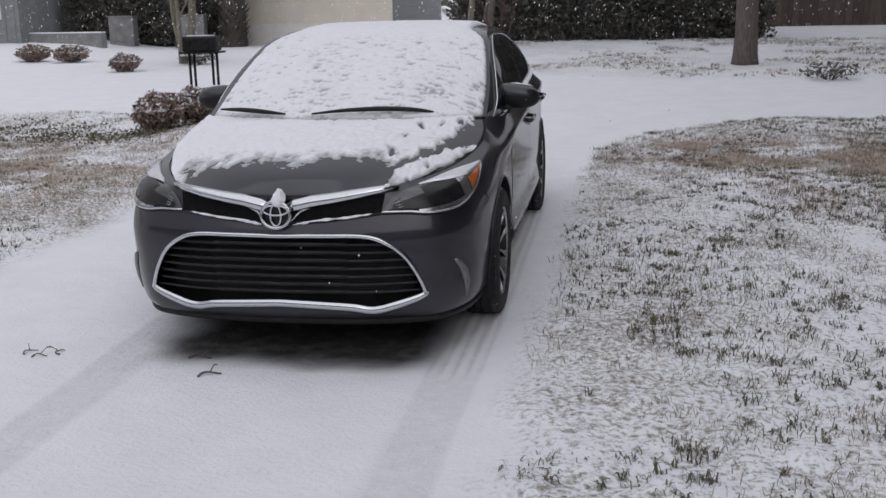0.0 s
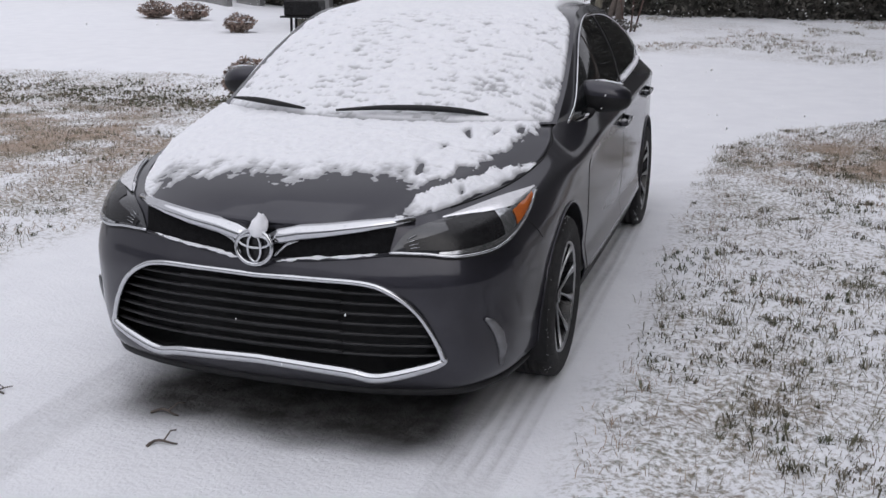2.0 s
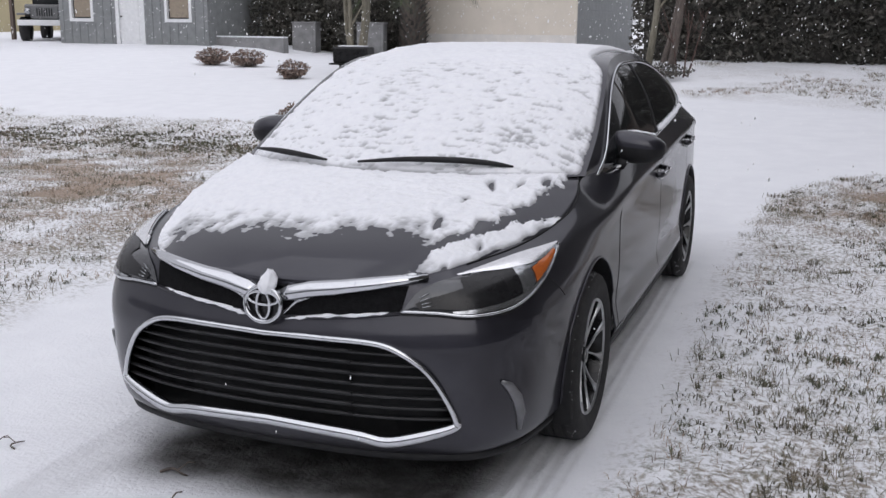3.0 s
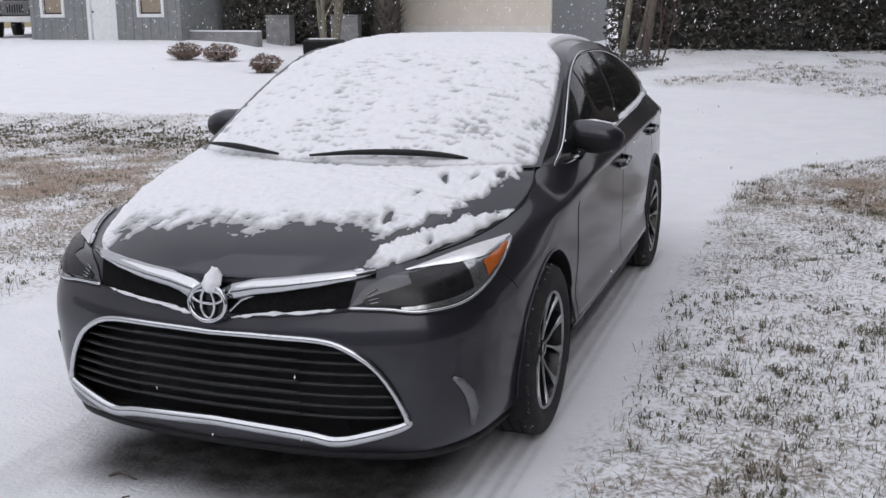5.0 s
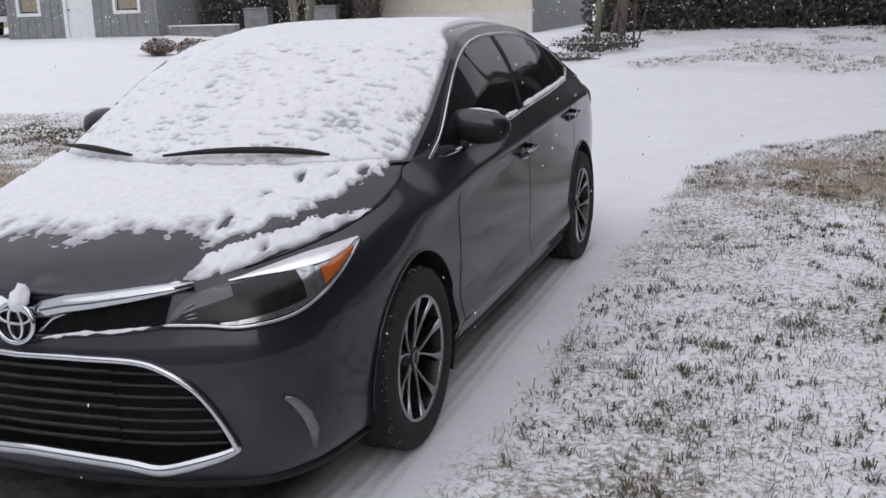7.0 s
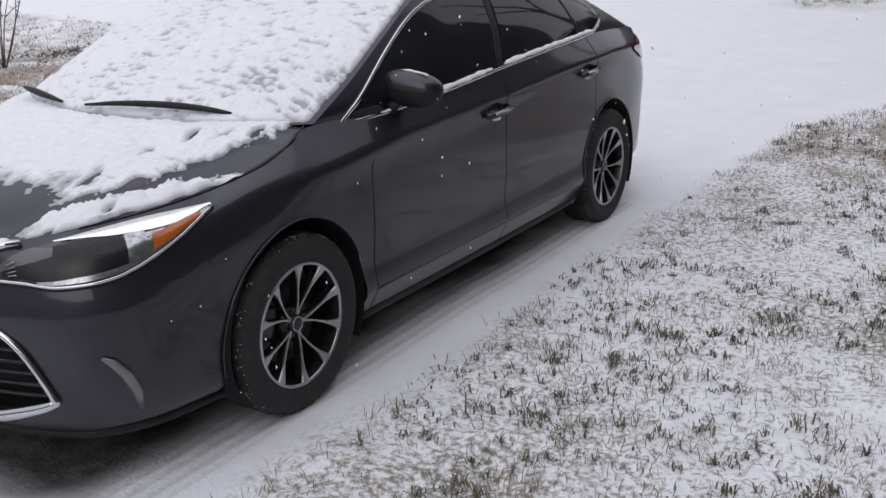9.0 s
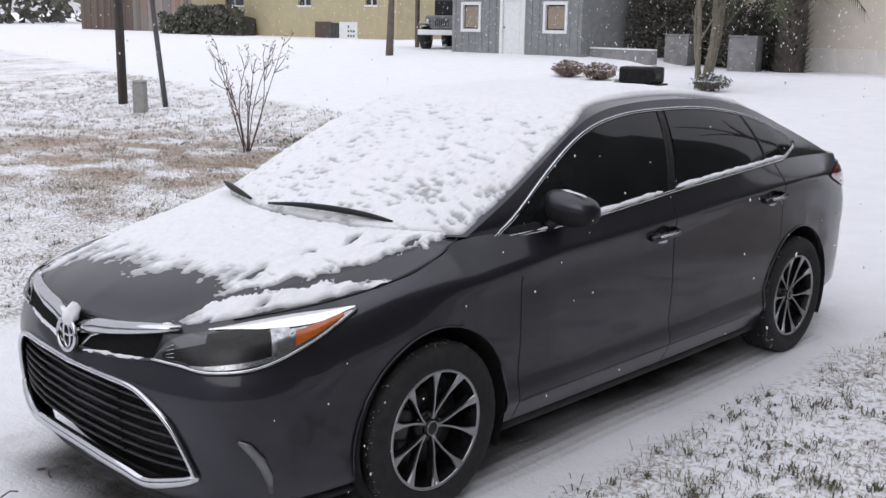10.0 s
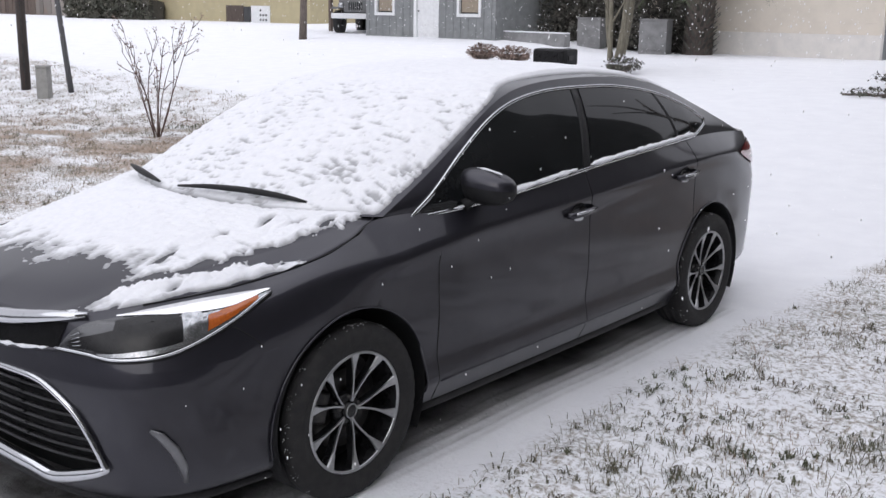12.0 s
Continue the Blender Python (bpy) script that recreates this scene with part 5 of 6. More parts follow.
# ---- the cream garage ----
def garage():
    e = anchor("garage", pose(-14.2, 25.2, 0.55), "cream garage with a pale foundation and a side wall coloured grey for shade", "garage")
    W, D, H = 9.06, 9.0, 3.4
    boxed("foundation", (0, W, 0, 0.2, 0, 0.72), pale_band, e)
    for k in range(9):
        boxed("wall_board", (0, W, 0.03 - 0.004 * (k % 2), 0.2, 0.722 + k * 0.3, 0.722 + k * 0.3 + 0.297), cream, e)
    # side wall in grey siding: its shade is put into the colour
    for k in range(12):
        boxed("side_board", (W - 0.16, W - 0.003 * (k % 2), 0.205, D, 0.05 + k * 0.28, 0.05 + k * 0.28 + 0.276), siding, e)
    boxed("rear_wall", (0, W - 0.17, D - 0.2, D, 0, H), cream, e)
    boxed("corner_trim", (W - 0.09, W + 0.02, -0.02, 0.09, 0.72, H), cream, e)
    boxed("roof", (-0.5, W + 0.4, -0.5, D + 0.4, H + 0.03, H + 0.2), snow, e, 0.02, "flat snow-covered roof")


garage()


# ---- the yellow house, far off ----
def yellow_house():
    e = anchor("house", pose(-49.2, 30.0, 0.75), "yellow house with small dark windows across a snowy field", "house")
    W, D, H = 17.4, 8.0, 3.6
    wins = [(3.4, 5.2), (10.0, 11.05), (15.2, 16.0)]
    zb, zt = 1.85, 3.0
    x = 0.0
    for a, b in wins + [(W, W)]:
        boxed("wall_panel", (x, a, 0, 0.2, 0, H), yellow, e)
        if b > a:
            boxed("wall_panel", (a, b, 0, 0.2, 0, zb), yellow, e)
            boxed("wall_panel", (a, b, 0, 0.2, zt, H), yellow, e)
            win = boxed("window", (a, b, 0.1, 0.13, zb, zt), window_dark, e)
            boxed("window_frame", (a - 0.06, b + 0.06, -0.03, 0.05, zb - 0.08, zb - 0.001), white_paint, win)
            boxed("window_frame", ((a + b) / 2 - 0.03, (a + b) / 2 + 0.03, 0.04, 0.095, zb, zt), white_paint, win)
            boxed("window_frame", (a, b, 0.045, 0.094, (zb + zt) / 2 - 0.03, (zb + zt) / 2 + 0.03), white_paint, win)
        x = b
    boxed("wall_panel", (W - 0.2, W, 0.205, D, 0, H), yellow, e)
    boxed("wall_panel", (0, 0.2, 0.205, D, 0, H), yellow, e)
    boxed("crawl_space_door", (11.4, 12.7, -0.04, -0.003, 0.25, 1.05), old_wood, e)
    boxed("vent_screen", (12.75, 13.25, -0.05, -0.003, 0.25, 1.0), window_dark, e)
    lat = boxed("lattice_frame", (13.3, 14.65, -0.04, -0.003, 0.25, 1.05), white_paint, e)
    for k in range(7):
        boxed("lattice_gap", (13.95 + (k % 3) * 0.2, 14.05 + (k % 3) * 0.2, -0.055, -0.042, 0.35 + (k // 3) * 0.22, 0.45 + (k // 3) * 0.22), window_dark, lat)
    bm = bmesh.new()
    vs = [bm.verts.new(c) for c in ((-0.5, -0.5, H), (W + 0.5, -0.5, H), (W + 0.5, D / 2, H + 2), (-0.5, D / 2, H + 2), (-0.5, D + 0.5, H), (W + 0.5, D + 0.5, H))]
    for q in ((0, 1, 2, 3), (3, 2, 5, 4)):
        bm.faces.new([vs[i] for i in q])
    bmesh.ops.solidify(bm, geom=bm.faces[:], thickness=0.15)
    part("roof", bm, snow, e, "snow-covered roof", smooth=False)


yellow_house()
evergreen("foundation_hedge", -50.5, -42.4, 28.6, 29.8, 0.9, 2.35, 5200, 0.26, leaf_grey, "bare grey-brown hedge along a yellow house")
e = anchor("board_fence", pose(-66, 31.5, 0.85), "weathered board fence with rusty patches", "fence")
rust = mat("rusty_board", (0.20, 0.18, 0.165), 0.85, second=(0.24, 0.15, 0.11), scale=0.5, mix=(0.5, 0.62), bump=0.3, per_object=0.3)
for k in range(34):
    boxed("board", (k * 0.48, k * 0.48 + 0.45, 0.02 * (k % 2), 0.05 + 0.02 * (k % 2), 0, 2.6 + 0.08 * (k % 3)), rust if k > 14 else old_wood, e)


# ---- the parked off-roader beside the shed ----
def off_roader():
    x, y = -22.35, 23.6
    e = anchor("off_road_vehicle", pose(x, y, foot(x, y) - 0.02, 0, 0, 28), "pale boxy off-road vehicle parked nose out by a shed", "car")
    boxed("body", (-0.80, 0.80, 0.25, 3.6, 0.55, 1.15), suv_paint, e, 0.05)
    boxed("engine_hood", (-0.62, 0.62, -0.45, 0.9, 0.85, 1.17), suv_paint, e, 0.06)
    boxed("cabin", (-0.72, 0.72, 0.95, 3.4, 1.16, 1.75), window_dark, e, 0.06)
    boxed("roof", (-0.74, 0.74, 0.98, 3.45, 1.752, 1.82), suv_paint, e, 0.02)
    g = boxed("grille", (-0.42, 0.42, -0.49, -0.452, 0.72, 1.12), suv_paint, e, 0.01)
    for k in range(7):
        boxed("grille_slot", (-0.24 + k * 0.075, -0.20 + k * 0.075, -0.496, -0.491, 0.80, 1.05), window_dark, g)
    for s in (-1, 1):
        tube("headlight", [(s * 0.52, -0.45, 0.95), (s * 0.52, -0.50, 0.95)], 0.10, lamp_silver, e, 16)
        boxed("fender", (min(s * 0.60, s * 0.88), max(s * 0.60, s * 0.88), -0.45, 0.55, 0.82, 0.90), suv_paint, e, 0.03)
        for yy in (0.05, 2.75):
            v, f = tube_data([(s * 0.60, yy, 0.39), (s * 0.86, yy, 0.39)], 0.39, 24)
            tyre = link("wheel", v, f, rubber, e)
            v, f = tube_data([(s * 0.80, yy, 0.39), (s * 0.875, yy, 0.39)], 0.21, 16)
            link("rim", v, f, dark_metal, tyre)
    boxed("bumper", (-0.82, 0.82, -0.68, -0.5, 0.50, 0.68), white_paint, e, 0.03)


off_roader()
e = anchor("carport", pose(-22.6, 24.4, 0.9), "dark open carport beside a shed", "carport")
for x, y in ((-1.6, -0.4), (1.45, -0.4), (-1.6, 4.0), (1.45, 4.0)):
    boxed("post", (x - 0.06, x + 0.06, y - 0.06, y + 0.06, -0.1, 2.3), old_wood, e)
boxed("roof", (-1.9, 1.55, -0.7, 4.3, 2.302, 2.4), snow, e)
boxed("rear_screen", (-1.6, 1.5, 3.9, 3.95, 0.0, 2.29), old_wood, e)


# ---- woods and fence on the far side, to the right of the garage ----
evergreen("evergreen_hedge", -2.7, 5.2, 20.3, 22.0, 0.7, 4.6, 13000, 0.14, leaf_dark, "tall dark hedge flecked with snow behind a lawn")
e = anchor("privacy_fence", pose(4.0, 25.6, 0.78), "dark brown board fence behind a snowy lawn", "fence")
for k in range(75):
    boxed("board", (k * 0.16, k * 0.16 + 0.152, 0.012 * (k % 2), 0.025 + 0.012 * (k % 2), 0, 2.0 + 0.02 * (k % 3)), old_wood, e)
boxed("rail", (0, 12, 0.045, 0.09, 0.4, 0.49), old_wood, e)
boxed("rail", (0, 12, 0.045, 0.09, 1.6, 1.69), old_wood, e)
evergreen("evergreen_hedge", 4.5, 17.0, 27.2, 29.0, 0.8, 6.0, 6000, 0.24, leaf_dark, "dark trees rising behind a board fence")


# tall trees beyond the lawn, out of sight but mirrored in the car
evergreen("evergreen_hedge", -8, 34, -1.2, 0.6, 0.0, 19.0, 6500, 0.8, leaf_dark, "tall dark trees along the far side of the lawn").matrix_world = pose(12.5, 0, 0, 0, 0, 90) @ pose(-2, 0, 0)
# unseen wall, added behind the camera to darken what the nose mirrors
wall_south = boxed("wall_south", (-40, 40, -10.2, -10, -0.1, 3.4), siding)
tagged(wall_south, "plain grey unseen wall, added behind the camera to darken reflections", "wall", kind="structure")


def far_woods():
    v, f = [], []
    for k in range(60):
        a = math.radians(95 + k * 1.6)
        d = rng.uniform(95, 125)
        c = (d * math.cos(a) - 2, d * math.sin(a) * 0.55 + 20, 5)
        leaves(110, in_blob(c, (4.5, 3, 6.5), 0.3), 1.3, v, f)
    ob = link("far_woods", v, f, leaf_grey, smooth=False)
    tagged(ob, "far grey woods behind the snowy field", "woods", kind="stuff")
    v, f = [], []
    for k in range(60):
        a = math.radians(95 + k * 1.6)
        d = rng.uniform(95, 125)
        p = (d * math.cos(a) - 2, d * math.sin(a) * 0.55 + 20, 0.8)
        pts, rad = limb(p, (p[0] + rng.uniform(-1, 1), p[1], 9), 0.25, 0.1)
        tube_data(pts, rad, 5, verts=v, faces=f)
    ob = link("far_trunks", v, f, bark)
    tagged(ob, "bare trunks of the far woods", "woods", kind="stuff")


far_woods()


# ---- trees ----
def big_tree():
    x, y = 3.82, 14.6
    z = foot(x, y)
    e = anchor("tree", pose(x, y, z), "thick grey-brown tree trunk on a snowy lawn", "tree")
    pts = [(0.0, 0, -0.1), (0.0, 0, 0.12), (0.01, 0, 0.5), (0.0, 0, 1.4), (0.03, 0, 2.8), (0.02, 0.03, 4.2), (0, 0.05, 5.5)]
    v, f = tube_data(pts, [0.27, 0.225, 0.20, 0.19, 0.185, 0.165, 0.14], 24)
    v = [Vector(q) + Vector((q[0], q[1], 0)).normalized() * 0.02 * nz(q[0] * 4, q[1] * 4, q[2] * 0.6, 3.0) for q in v]
    link("trunk", v, f, bark, e)
    for a, t in ((0.5, (1.2, 0.3, 7.0)), (2.4, (-1.1, 0.6, 6.8)), (4.2, (0.2, -1.0, 7.2))):
        pts, rad = limb((0.01, 0.04, 5.0), t, 0.13, 0.04)
        tube("limb", pts, rad, bark, e, 8)


big_tree()


def clump_tree(x, y, stems, height, r, material, label, crown=None, leaf=None, count=0, lean=0.5, size=0.12):
    z = foot(x, y) - 0.05
    e = anchor("tree", pose(x, y, z), label, "tree")
    for k in range(stems):
        a = 6.283 * k / stems + rng.uniform(-0.4, 0.4)
        d = lean * rng.uniform(0.5, 1.2)
        tip = (d * math.cos(a), d * math.sin(a), height * rng.uniform(0.85, 1.1))
        pts, rad = limb((0.10 * math.cos(a), 0.10 * math.sin(a), 0), tip, r * rng.uniform(0.8, 1.2), r * 0.4, 0.05)
        tube("trunk", pts, rad, material, e, 10)
        for q in range(3):
            h = rng.uniform(0.45, 0.9)
            p = pts[int(h * 6)]
            t = Vector(p) + Vector((rng.uniform(-0.6, 0.6), rng.uniform(-0.5, 0.5), rng.uniform(0.3, 0.9)))
            lp, lr = limb(p, t, r * 0.35, r * 0.1, 0.08, 4)
            tube("limb", lp, lr, material, e, 6)
    if count:
        v, f = [], []
        for c, rr in crown:
            leaves(count // len(crown), in_blob(c, rr, 0.25), size, v, f, droop=1.0, aspect=0.35)
        link("crown", v, f, leaf, e, smooth=False)
    return e


clump_tree(-8.2, 17.1, 5, 3.4, 0.075, pale_bark, "multi-stemmed tree with pale bark and thin drooping leaves", [((0, 0, 3.2), (1.3, 1.1, 0.9)), ((-0.7, 0, 2.6), (0.8, 0.8, 0.7)), ((0.9, 0.2, 2.7), (0.8, 0.8, 0.7))], leaf_olive, 5200, 0.32, 0.13)
clump_tree(-1.75, 16.4, 1, 4.2, 0.075, pale_bark, "slender pale tree trunk at the edge of a lawn", lean=0.15)
clump_tree(-1.45, 17.5, 2, 4.5, 0.072, bark, "twin-stemmed young tree with bare grey branches", lean=0.4)
clump_tree(-1.0, 16.8, 4, 1.5, 0.018, twig_red, "leafless sapling beside young trees", lean=0.5)
clump_tree(-21.6, 20.2, 1, 5.5, 0.11, bark, "bare slender tree in front of a yellow house", lean=0.25)


def palm():
    x, y = -9.75, 24.2
    e = anchor("palm_tree", pose(x, y, foot(x, y) - 0.05), "shaggy palm with old frond stubs and drooping green fronds", "palm")
    tube("trunk", [(0, 0, 0), (0.02, 0, 1.4), (0, 0, 3.1)], [0.42, 0.38, 0.34], bark, e, 16)
    v, f = [], []
    for k in range(330):
        h = 0.05 + 2.9 * k / 330
        a = k * 2.4
        d = Vector((math.cos(a), math.sin(a), 0.9)).normalized()
        p = Vector((math.cos(a) * (0.40 - 0.03 * h), math.sin(a) * (0.40 - 0.03 * h), h))
        w = Vector((-math.sin(a), math.cos(a), 0)) * 0.05
        b = len(v)
        q = p + d * rng.uniform(0.14, 0.30)
        v += [p - w, p + w, q + w * 0.6, q - w * 0.6]
        f.append((b, b + 1, b + 2, b + 3))
    tagged(link("stub_cover", v, f, leaf_dark, e, smooth=False), kind="stuff")
    for k in range(26):
        a = k * 2.39996
        el = 1.05 - 1.5 * (k / 26)
        ln = rng.uniform(1.5, 2.0)
        v, f = [], []
        pts = []
        for i in range(11):
            t = i / 10
            pts.append(Vector((math.cos(a) * ln * t * math.cos(el) * 1.05, math.sin(a) * ln * t * math.cos(el) * 1.05, 3.05 + ln * (math.sin(el) * t - 0.60 * t * t))))
        tube_data(pts, 0.014, 4, verts=v, faces=f)
        for i in range(3, 11):
            for s in (-1, 1):
                for q in range(3):
                    d = (pts[i] - pts[i - 1]).normalized()
                    side = d.cross(Vector((0, 0, 1))).normalized() * s
                    p = pts[i - 1].lerp(pts[i], q / 3)
                    tip = p + (side * 0.8 + d * 0.55 + Vector((0, 0, -0.45))) * rng.uniform(0.4, 0.6)
                    b = len(v)
                    v += [p - d * 0.022, p + d * 0.022, tip]
                    f.append((b, b + 1, b + 2))
        link("frond", v, f, frond, e, smooth=False)


palm()


# ---- shrubs ----
def shrub(x, y, r, h, material, label, count=1500, snowy=0.30):
    z = foot(x, y)
    e = anchor("shrub", pose(x, y, z), label, "shrub", "shrubs")
    for k in range(9):
        a = 6.283 * k / 9
        pts, rad = limb((0.04 * math.cos(a), 0.04 * math.sin(a), -0.02), (r * 0.7 * math.cos(a), r * 0.7 * math.sin(a), h * 0.8), 0.012, 0.004, 0.1, 4)
        tube("stem", pts, rad, twig_red, e, 5)
    spot = in_blob((0, 0, h * 0.52), (r, r * 0.9, h * 0.5), 0.35)
    v, f = leaves(count, spot, 0.075)
    link("foliage", v, f, material, e, smooth=False)
    v, f = leaves(int(count * snowy), lambda: (lambda p: (p[0], p[1], max(p[2], h * 0.55) + 0.02))(spot()), 0.06)
    tagged(link("snow_cover", v, f, snow, e, smooth=False), kind="stuff")


shrub(-12.5, 18.0, 0.42, 0.40, leaf_brown, "low reddish-brown shrub in front of a low wall")
shrub(-11.42, 17.8, 0.44, 0.40, leaf_brown, "low reddish-brown shrub in front of a low wall")
shrub(-8.7, 15.1, 0.33, 0.36, leaf_brown, "low rounded brown shrub dusted with snow", snowy=0.4)
shrub(-4.5, 7.55, 0.34, 0.50, leaf_brown, "brown dead-leaved shrub heaped with snow by the road", 2200, 0.36)
shrub(-4.18, 8.05, 0.34, 0.46, leaf_brown, "brown dead-leaved shrub heaped with snow by the road", 2200, 0.36)
shrub(-7.75, 16.7, 0.42, 0.35, leaf_grey, "low grey shrub at the foot of a tree", 500, 0.5)
shrub(-1.6, 16.2, 0.85, 0.32, leaf_dark, "low dark planting round young trees", 900, 0.3)
shrub(-1.9, 14.9, 0.6, 0.13, leaf_grey, "flattened brown border plants beside the road", 260, 0.5)
shrub(4.9, 12.3, 0.5, 0.30, leaf_grey, "dry weeds in the snow beside the road", 190, 0.4)


def myrtle():
    x, y = -8.3, 5.5
    e = anchor("bush", pose(x, y, foot(x, y) - 0.03), "leafless reddish multi-stemmed bush with a few withered seed heads", "bush")
    v, f = [], []
    for k in range(10):
        a = 6.283 * k / 10 + rng.uniform(-0.3, 0.3)
        d = rng.uniform(0.12, 0.62)
        tip = Vector((d * math.cos(a), d * math.sin(a), rng.uniform(0.95, 1.45)))
        pts, rad = limb((0.035 * math.cos(a), 0.035 * math.sin(a), 0), tip, 0.009, 0.004, 0.05, 8)
        tube("stem", pts, rad, twig_red, e, 6)
        for q in range(5):
            p = pts[rng.randint(4, 8)]
            t = Vector(p) + Vector((math.cos(a) * rng.uniform(-0.05, 0.25), math.sin(a) * rng.uniform(-0.05, 0.25), rng.uniform(0.08, 0.26)))
            lp, lr = limb(p, t, 0.006, 0.003, 0.08, 3)
            tube("twig", lp, lr, twig_red, e, 5)
            leaves(7, lambda: t + Vector((rng.gauss(0, 0.025), rng.gauss(0, 0.025), rng.gauss(0, 0.03))), 0.035, v, f)
    tagged(link("seed_cover", v, f, leaf_brown, e, smooth=False), kind="stuff")


myrtle()


# ---- poles, pedestal, mailbox ----
x, y = -16.88, 8.26
e = anchor("utility_pole", pose(x, y, foot(x, y) - 0.05), "dark brown wooden utility pole with a reddish foot", "pole")
tube("pole", [(0, 0, 0), (0.01, 0, 2), (0.0, 0, 8)], [0.098, 0.092, 0.08], pole_wood, e, 18)
tube("ground_wire", [(0.09, -0.05, 0), (0.085, -0.05, 2), (0.075, -0.04, 7.5)], 0.012, dark_metal, e, 6)
x, y = -15.42, 8.43
e = anchor("leaning_post", pose(x, y, foot(x, y) - 0.05), "old grey wooden post leaning out of the snow", "post")
tube("post", [(0, 0, 0), (-0.09, -0.03, 0.8), (-0.22, -0.06, 1.9), (-0.36, -0.10, 3.2)], [0.055, 0.053, 0.05, 0.047], grey_wood, e, 12)
tube("post_cap", [(-0.36, -0.10, 3.201), (-0.362, -0.101, 3.22)], [0.054, 0.046], dark_metal, e, 12)
x, y = -15.24, 7.76
e = anchor("cable_pedestal", pose(x, y, foot(x, y) - 0.03, 0, 0, 35), "pale grey plastic cable pedestal", "pedestal")
boxed("pedestal_body", (-0.115, 0.115, -0.10, 0.10, 0, 0.60), pedestal_grey, e, 0.015)
boxed("pedestal_cap", (-0.12, 0.12, -0.105, 0.105, 0.602, 0.66), pedestal_grey, e, 0.02)

x, y = -4.59, 9.4
e = anchor("mailbox", pose(x, y, foot(x, y) - 0.04, 0, 0, 8), "wide black mailbox dusted with snow on paired black posts", "mailbox")
z = 1.16 - foot(x, y)
bx = boxed("box", (-0.25, 0.25, -0.20, 0.20, z - 0.09, z + 0.13), black_plastic, e, 0.035)
boxed("door", (-0.225, 0.225, -0.217, -0.202, z - 0.07, z + 0.11), gloss_black, bx, 0.006)
boxed("snow_cap", (-0.20, 0.17, -0.10, 0.15, z + 0.131, z + 0.146), snow, bx, 0.006)
boxed("flag", (0.252, 0.264, -0.12, 0.02, z - 0.02, z + 0.04), dark_metal, bx)
for dx in (-0.20, -0.13, 0.14, 0.21):
    tube("leg", [(dx, 0, 0), (dx, 0, z - 0.09)], 0.020, black_plastic, e, 8)
boxed("shelf", (-0.30, 0.30, -0.2, 0.2, z - 0.115, z - 0.091), black_plastic, e)


# ---- twigs and fallen leaves on the drive ----
def stick(x, y, ln, ang, r, label, fork=True):
    z = foot(x, y)
    e = anchor("twig", pose(x, y, z, 0, 0, ang), label, "twig", "twigs on the snow")
    pts = [(ln * (t - 0.5), 0.02 * math.sin(5 * t), 0.004 + 0.008 * math.sin(3.1 * t)) for t in np.linspace(0, 1, 8)]
    tube("stem", pts, [r * (1 - 0.5 * t) for t in np.linspace(0, 1, 8)], bark, e, 6)
    if fork:
        tube("side_shoot", [pts[4], (pts[4][0] + 0.03, 0.04, 0.03), (pts[4][0] + 0.05, 0.06, 0.02)], r * 0.5, bark, e, 5)


stick(-0.43, -0.89, 0.11, 15, 0.006, "curled dark leaf stalk lying on the snowy drive")
stick(-0.28, -1.15, 0.10, 40, 0.006, "short dark twig lying on the snowy drive")
stick(-2.0, 14.9, 1.0, 15, 0.03, "fallen branch at the edge of the road")
stick(-1.6, 15.1, 0.7, -20, 0.02, "fallen branch at the edge of the road")
for x, y, turn in ((-1.19, -0.98, 30), (-1.27, -0.93, 75), (-1.12, -0.92, 120)):
    stick(x, y, 0.07, turn, 0.004, "withered leaf stalk half sunk in the snowy drive")


# ---- grass and weeds that stand out of the snow ----
grass_mat = mat("winter_grass", (0.20, 0.185, 0.135), 0.7, second=(0.31, 0.235, 0.18), scale=1.2, mix=(0.45, 0.6), per_island=0.55)
weed_mat = mat("weed_leaves", (0.080, 0.088, 0.048), 0.65, second=(0.145, 0.115, 0.085), scale=2.0, per_island=0.5)


def grass(name, x0, x1, y0, y1, tufts, blades, height, label, want=lawn_mask, spread=0.035, material=None, thick=0.0022, lean=0.30):
    v, f = [], []
    for _ in range(tufts):
        cx, cy = rng.uniform(x0, x1), rng.uniform(y0, y1)
        if want(cx, cy) < 0.55:
            continue
        dense = 0.22 + 0.085 * max(0.0, min(cy, 7.0)) + 0.9 * fbm(cx, cy, 11.0, 0.8) + 0.5 * fbm(cx, cy, 5.0, 3.0) + 1.0 * straw_mask(cx, cy)
        if rng.random() > dense:
            continue
        z = snow_z(cx, cy)
        for _ in range(rng.randint(max(1, blades - 2), blades + 2)):
            px, py = cx + rng.gauss(0, spread), cy + rng.gauss(0, spread)
            h = height * rng.uniform(0.4, 1.3)
            lx, ly = rng.gauss(0, lean) * h, rng.gauss(0, lean) * h
            a = rng.random() * 3.1416
            wx, wy = math.cos(a) * thick, math.sin(a) * thick
            b = len(v)
            v += [(px - wx, py - wy, z - 0.012), (px + wx, py + wy, z - 0.012), (px + lx * 0.4 + wx * 0.8, py + ly * 0.4 + wy * 0.8, z + h * 0.62), (px + lx * 0.4 - wx * 0.8, py + ly * 0.4 - wy * 0.8, z + h * 0.62), (px + lx, py + ly, z + h)]
            f += [(b, b + 1, b + 2, b + 3), (b + 3, b + 2, b + 4)]
    ob = link(name, v, f, material or grass_mat, smooth=False)
    return tagged(ob, label, "grass", kind="stuff")


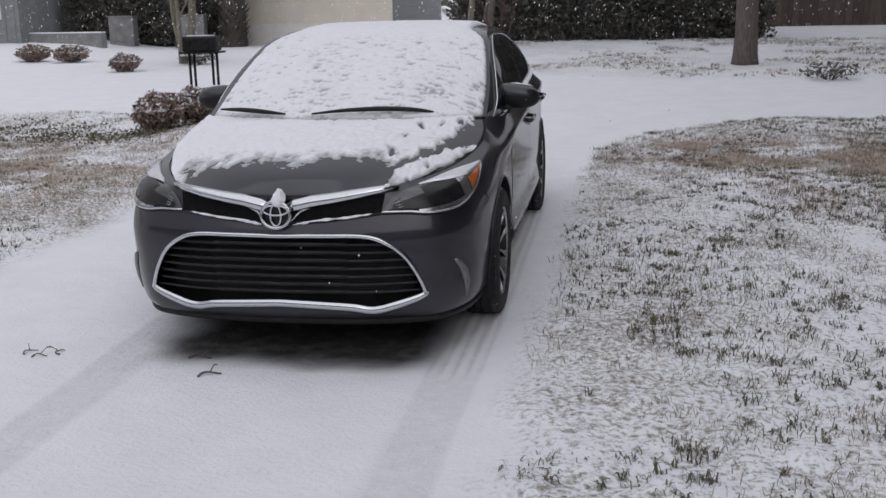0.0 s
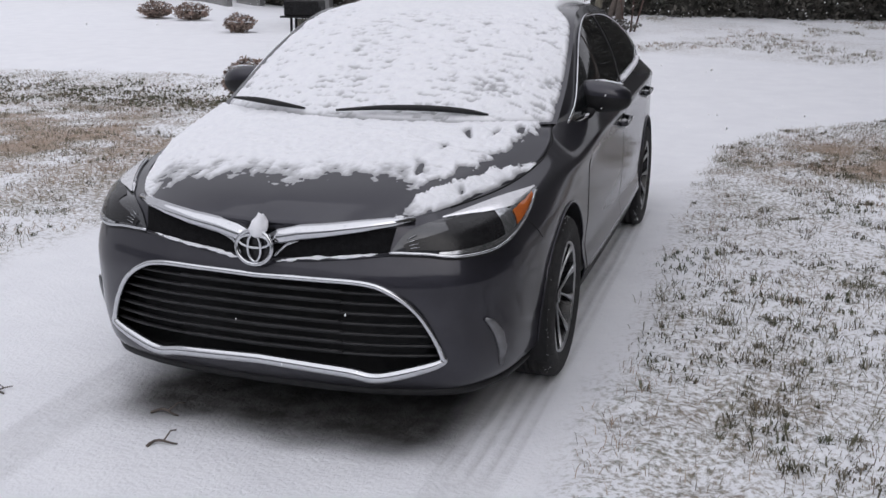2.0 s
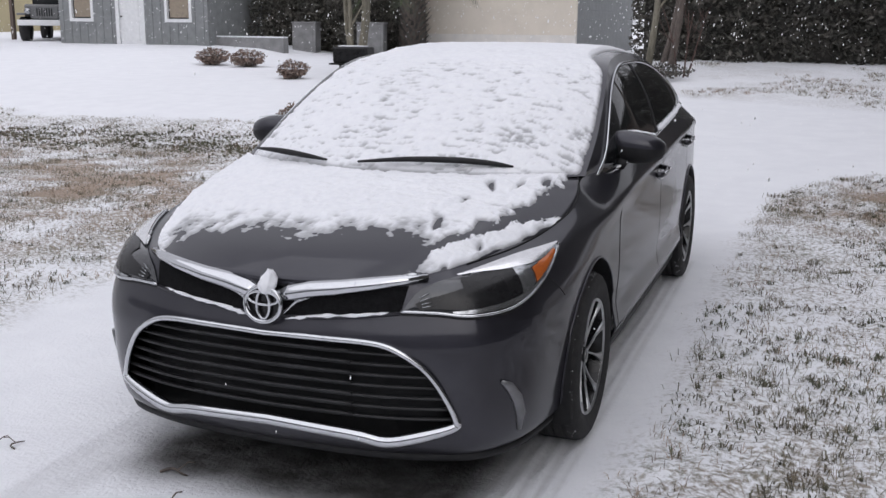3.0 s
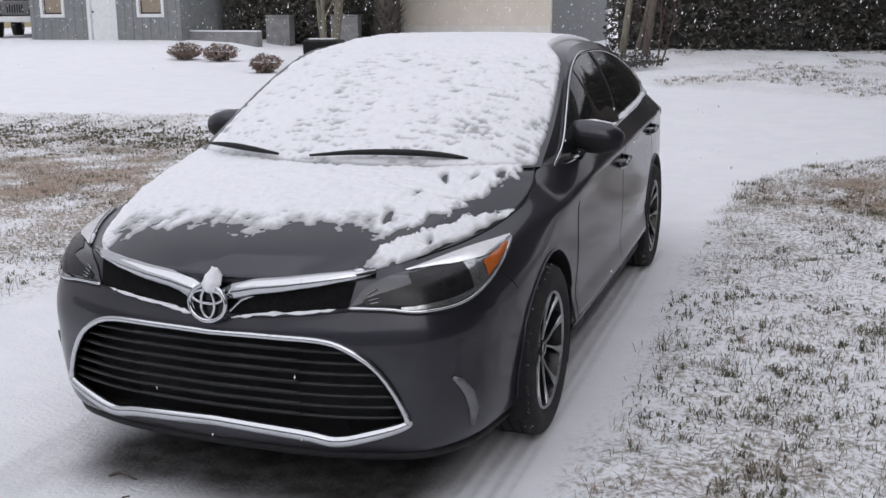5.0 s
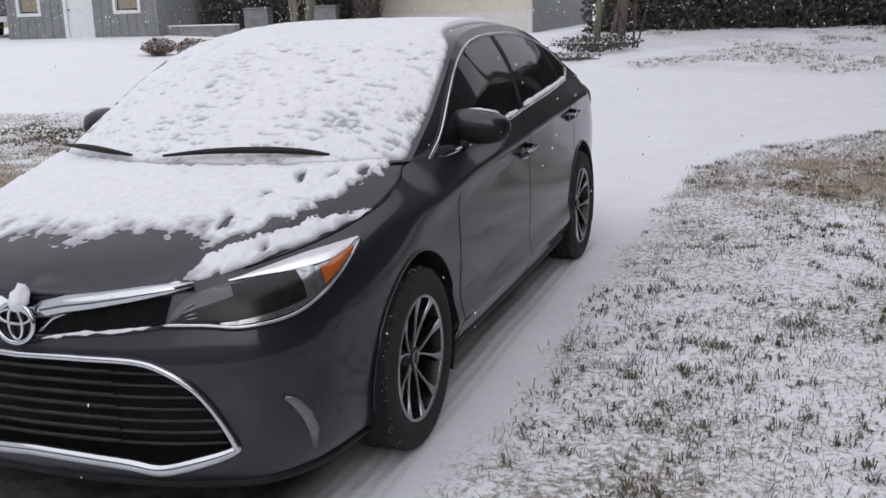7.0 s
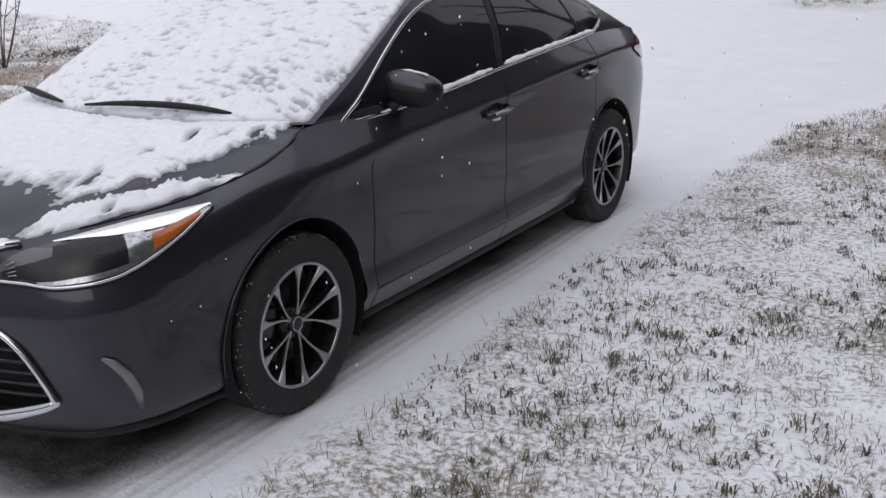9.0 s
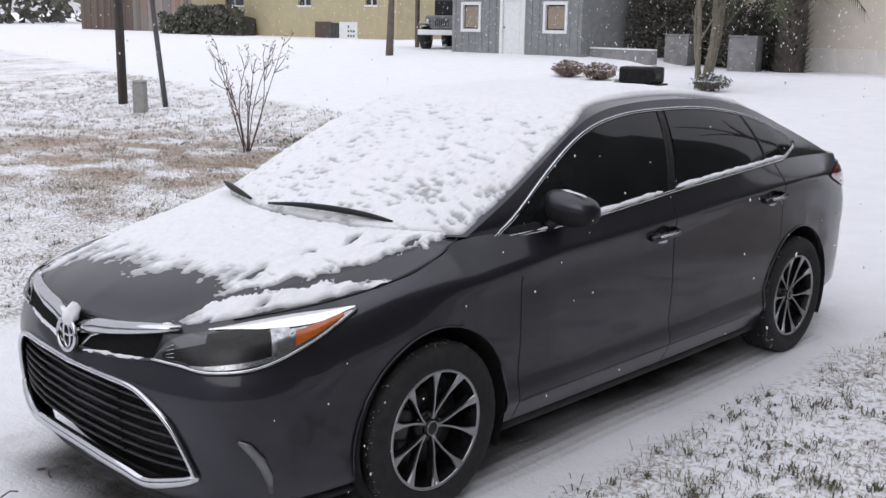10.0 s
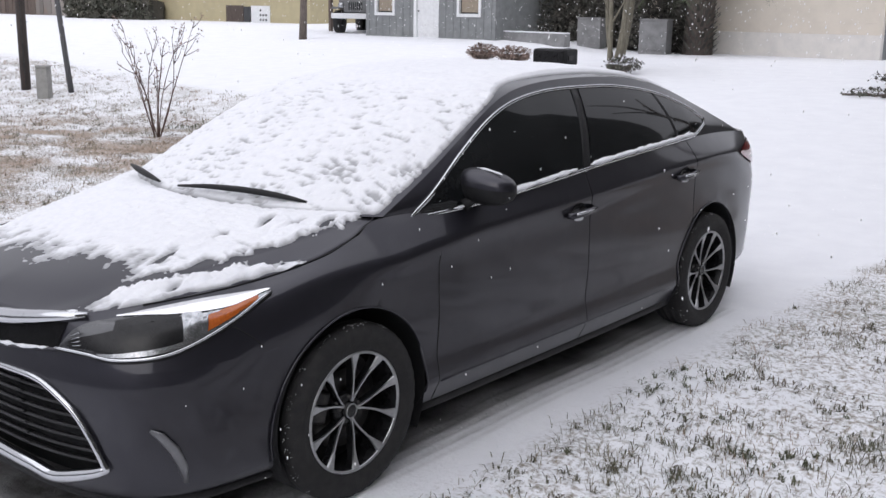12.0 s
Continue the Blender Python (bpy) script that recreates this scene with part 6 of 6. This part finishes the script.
grass("lawn_grass", 1.0, 4.6, -3.2, 8.3, 15000, 5, 0.034, "thin winter grass standing through the snow", thick=0.0017, lean=0.75)
grass("lawn_grass", 4.6, 8.5, 2.0, 8.4, 3500, 6, 0.05, "thin winter grass standing through the snow")
grass("lawn_grass", -9.0, -2.3, -1.0, 9.4, 8500, 6, 0.034, "dry winter grass standing through the snow", thick=0.0024, lean=0.9)
grass("lawn_grass", -24.0, -9.0, 2.0, 11.5, 5000, 6, 0.045, "dry winter grass standing through the snow", thick=0.004, lean=0.9)
grass("verge_grass", -1.2, 12.0, 12.4, 20.0, 6500, 6, 0.045, "dry grass on the far verge", thick=0.004, lean=0.9)


def weeds():
    v, f = [], []
    for _ in range(5600):
        x = rng.uniform(1.1, 4.8) if rng.random() < 0.72 else rng.uniform(-7.5, -2.5)
        y = rng.uniform(-3.0, 8.0)
        if lawn_mask(x, y) < 0.6 or fbm(x, y, 2.0, 1.3) < -0.05 + 0.25 * rng.random():
            continue
        z = snow_z(x, y)
        big = rng.random() < 0.08
        r = rng.uniform(0.03, 0.06) if big else rng.uniform(0.006, 0.022)
        # short arching blades that fan out from the crown of each weed
        for _ in range(rng.randint(26, 60) if big else rng.randint(5, 14)):
            px, py = x + rng.gauss(0, r), y + rng.gauss(0, r)
            a, ln, w = rng.random() * 6.283, rng.uniform(0.014, 0.042), rng.uniform(0.0013, 0.0034)
            ca, sa, hz = math.cos(a), math.sin(a), rng.uniform(0.25, 0.9)
            b = len(v)
            v += [(px - sa * w, py + ca * w, z - 0.008), (px + sa * w, py - ca * w, z - 0.008),
                  (px + ca * ln * 0.45 + sa * w, py + sa * ln * 0.45 - ca * w, z + ln * hz), (px + ca * ln * 0.45 - sa * w, py + sa * ln * 0.45 + ca * w, z + ln * hz),
                  (px + ca * ln, py + sa * ln, z + ln * hz * 0.8)]
            f += [(b, b + 1, b + 2, b + 3), (b + 3, b + 2, b + 4)]
    ob = link("lawn_weeds", v, f, weed_mat, smooth=False)
    tagged(ob, "small green and brown weeds in the snowy lawn", "weeds", kind="stuff")
    v, f = [], []
    for _ in range(900):
        x, y = rng.uniform(-9.5, -4.3), 7.6 + rng.gauss(0, 0.55)
        if rng.random() > 0.42 + 1.3 * fbm(x, y, 1.0, 1.3):
            continue
        z = snow_z(x, y)
        leaves(8, lambda: (x + rng.gauss(0, 0.08), y + rng.gauss(0, 0.07), z + abs(rng.gauss(0, 0.022))), 0.045, v, f)
    ob = link("ditch_weeds", v, f, weed_mat, smooth=False)
    tagged(ob, "tangled green and dead weeds along the road ditch", "weeds", kind="stuff")


weeds()


# ---- falling snow, caught in the air ----
def flakes():
    v, f = [], []
    for _ in range(9000):
        y = rng.uniform(-1.8, 19.8) if rng.random() < 0.6 else rng.uniform(11, 19.8)
        x = rng.uniform(-17, 9) if y > 3 else rng.uniform(-5, 4.5)
        z = rng.uniform(0.05, 5.5)
        if abs(x) < 1.1 and -1.1 < y < 4.1 and z < 1.6:
            continue
        if math.hypot(x - 2.4, y + 3.0) < 2.1 or (3 < y < 15 and z < 1.35):
            continue
        r = rng.uniform(0.003, 0.0075) * (0.4 if y < 1.5 else 0.9 if y < 6 else 1.4)
        tall = rng.uniform(1.2, 2.6)
        b = len(v)
        v += [(x + r, y, z), (x, y + r, z), (x - r, y, z), (x, y - r, z), (x + r * 0.3, y, z + r * tall), (x - r * 0.3, y, z - r * tall)]
        f += [(b + i, b + (i + 1) % 4, b + 4) for i in range(4)] + [(b + (i + 1) % 4, b + i, b + 5) for i in range(4)]
    for _ in range(170):
        x, y, z = rng.uniform(1.0, 2.6), rng.uniform(-1.4, 3.6), rng.uniform(0.15, 1.5)
        if math.hypot(x - 2.6, y + 2.6) < 1.5:
            continue
        r = rng.uniform(0.0014, 0.0030)
        b = len(v)
        v += [(x + r, y, z), (x, y + r, z), (x - r, y, z), (x, y - r, z), (x, y, z + r * 1.8), (x, y, z - r * 1.8)]
        f += [(b + i, b + (i + 1) % 4, b + 4) for i in range(4)] + [(b + (i + 1) % 4, b + i, b + 5) for i in range(4)]
    ob = link("falling_snow", v, f, mat("snowflakes", (0.97, 0.97, 0.98), 0.8, second=(0.93, 0.93, 0.95)), smooth=True)
    tagged(ob, "snowflakes drifting down through the air", "snow", kind="stuff")


flakes()
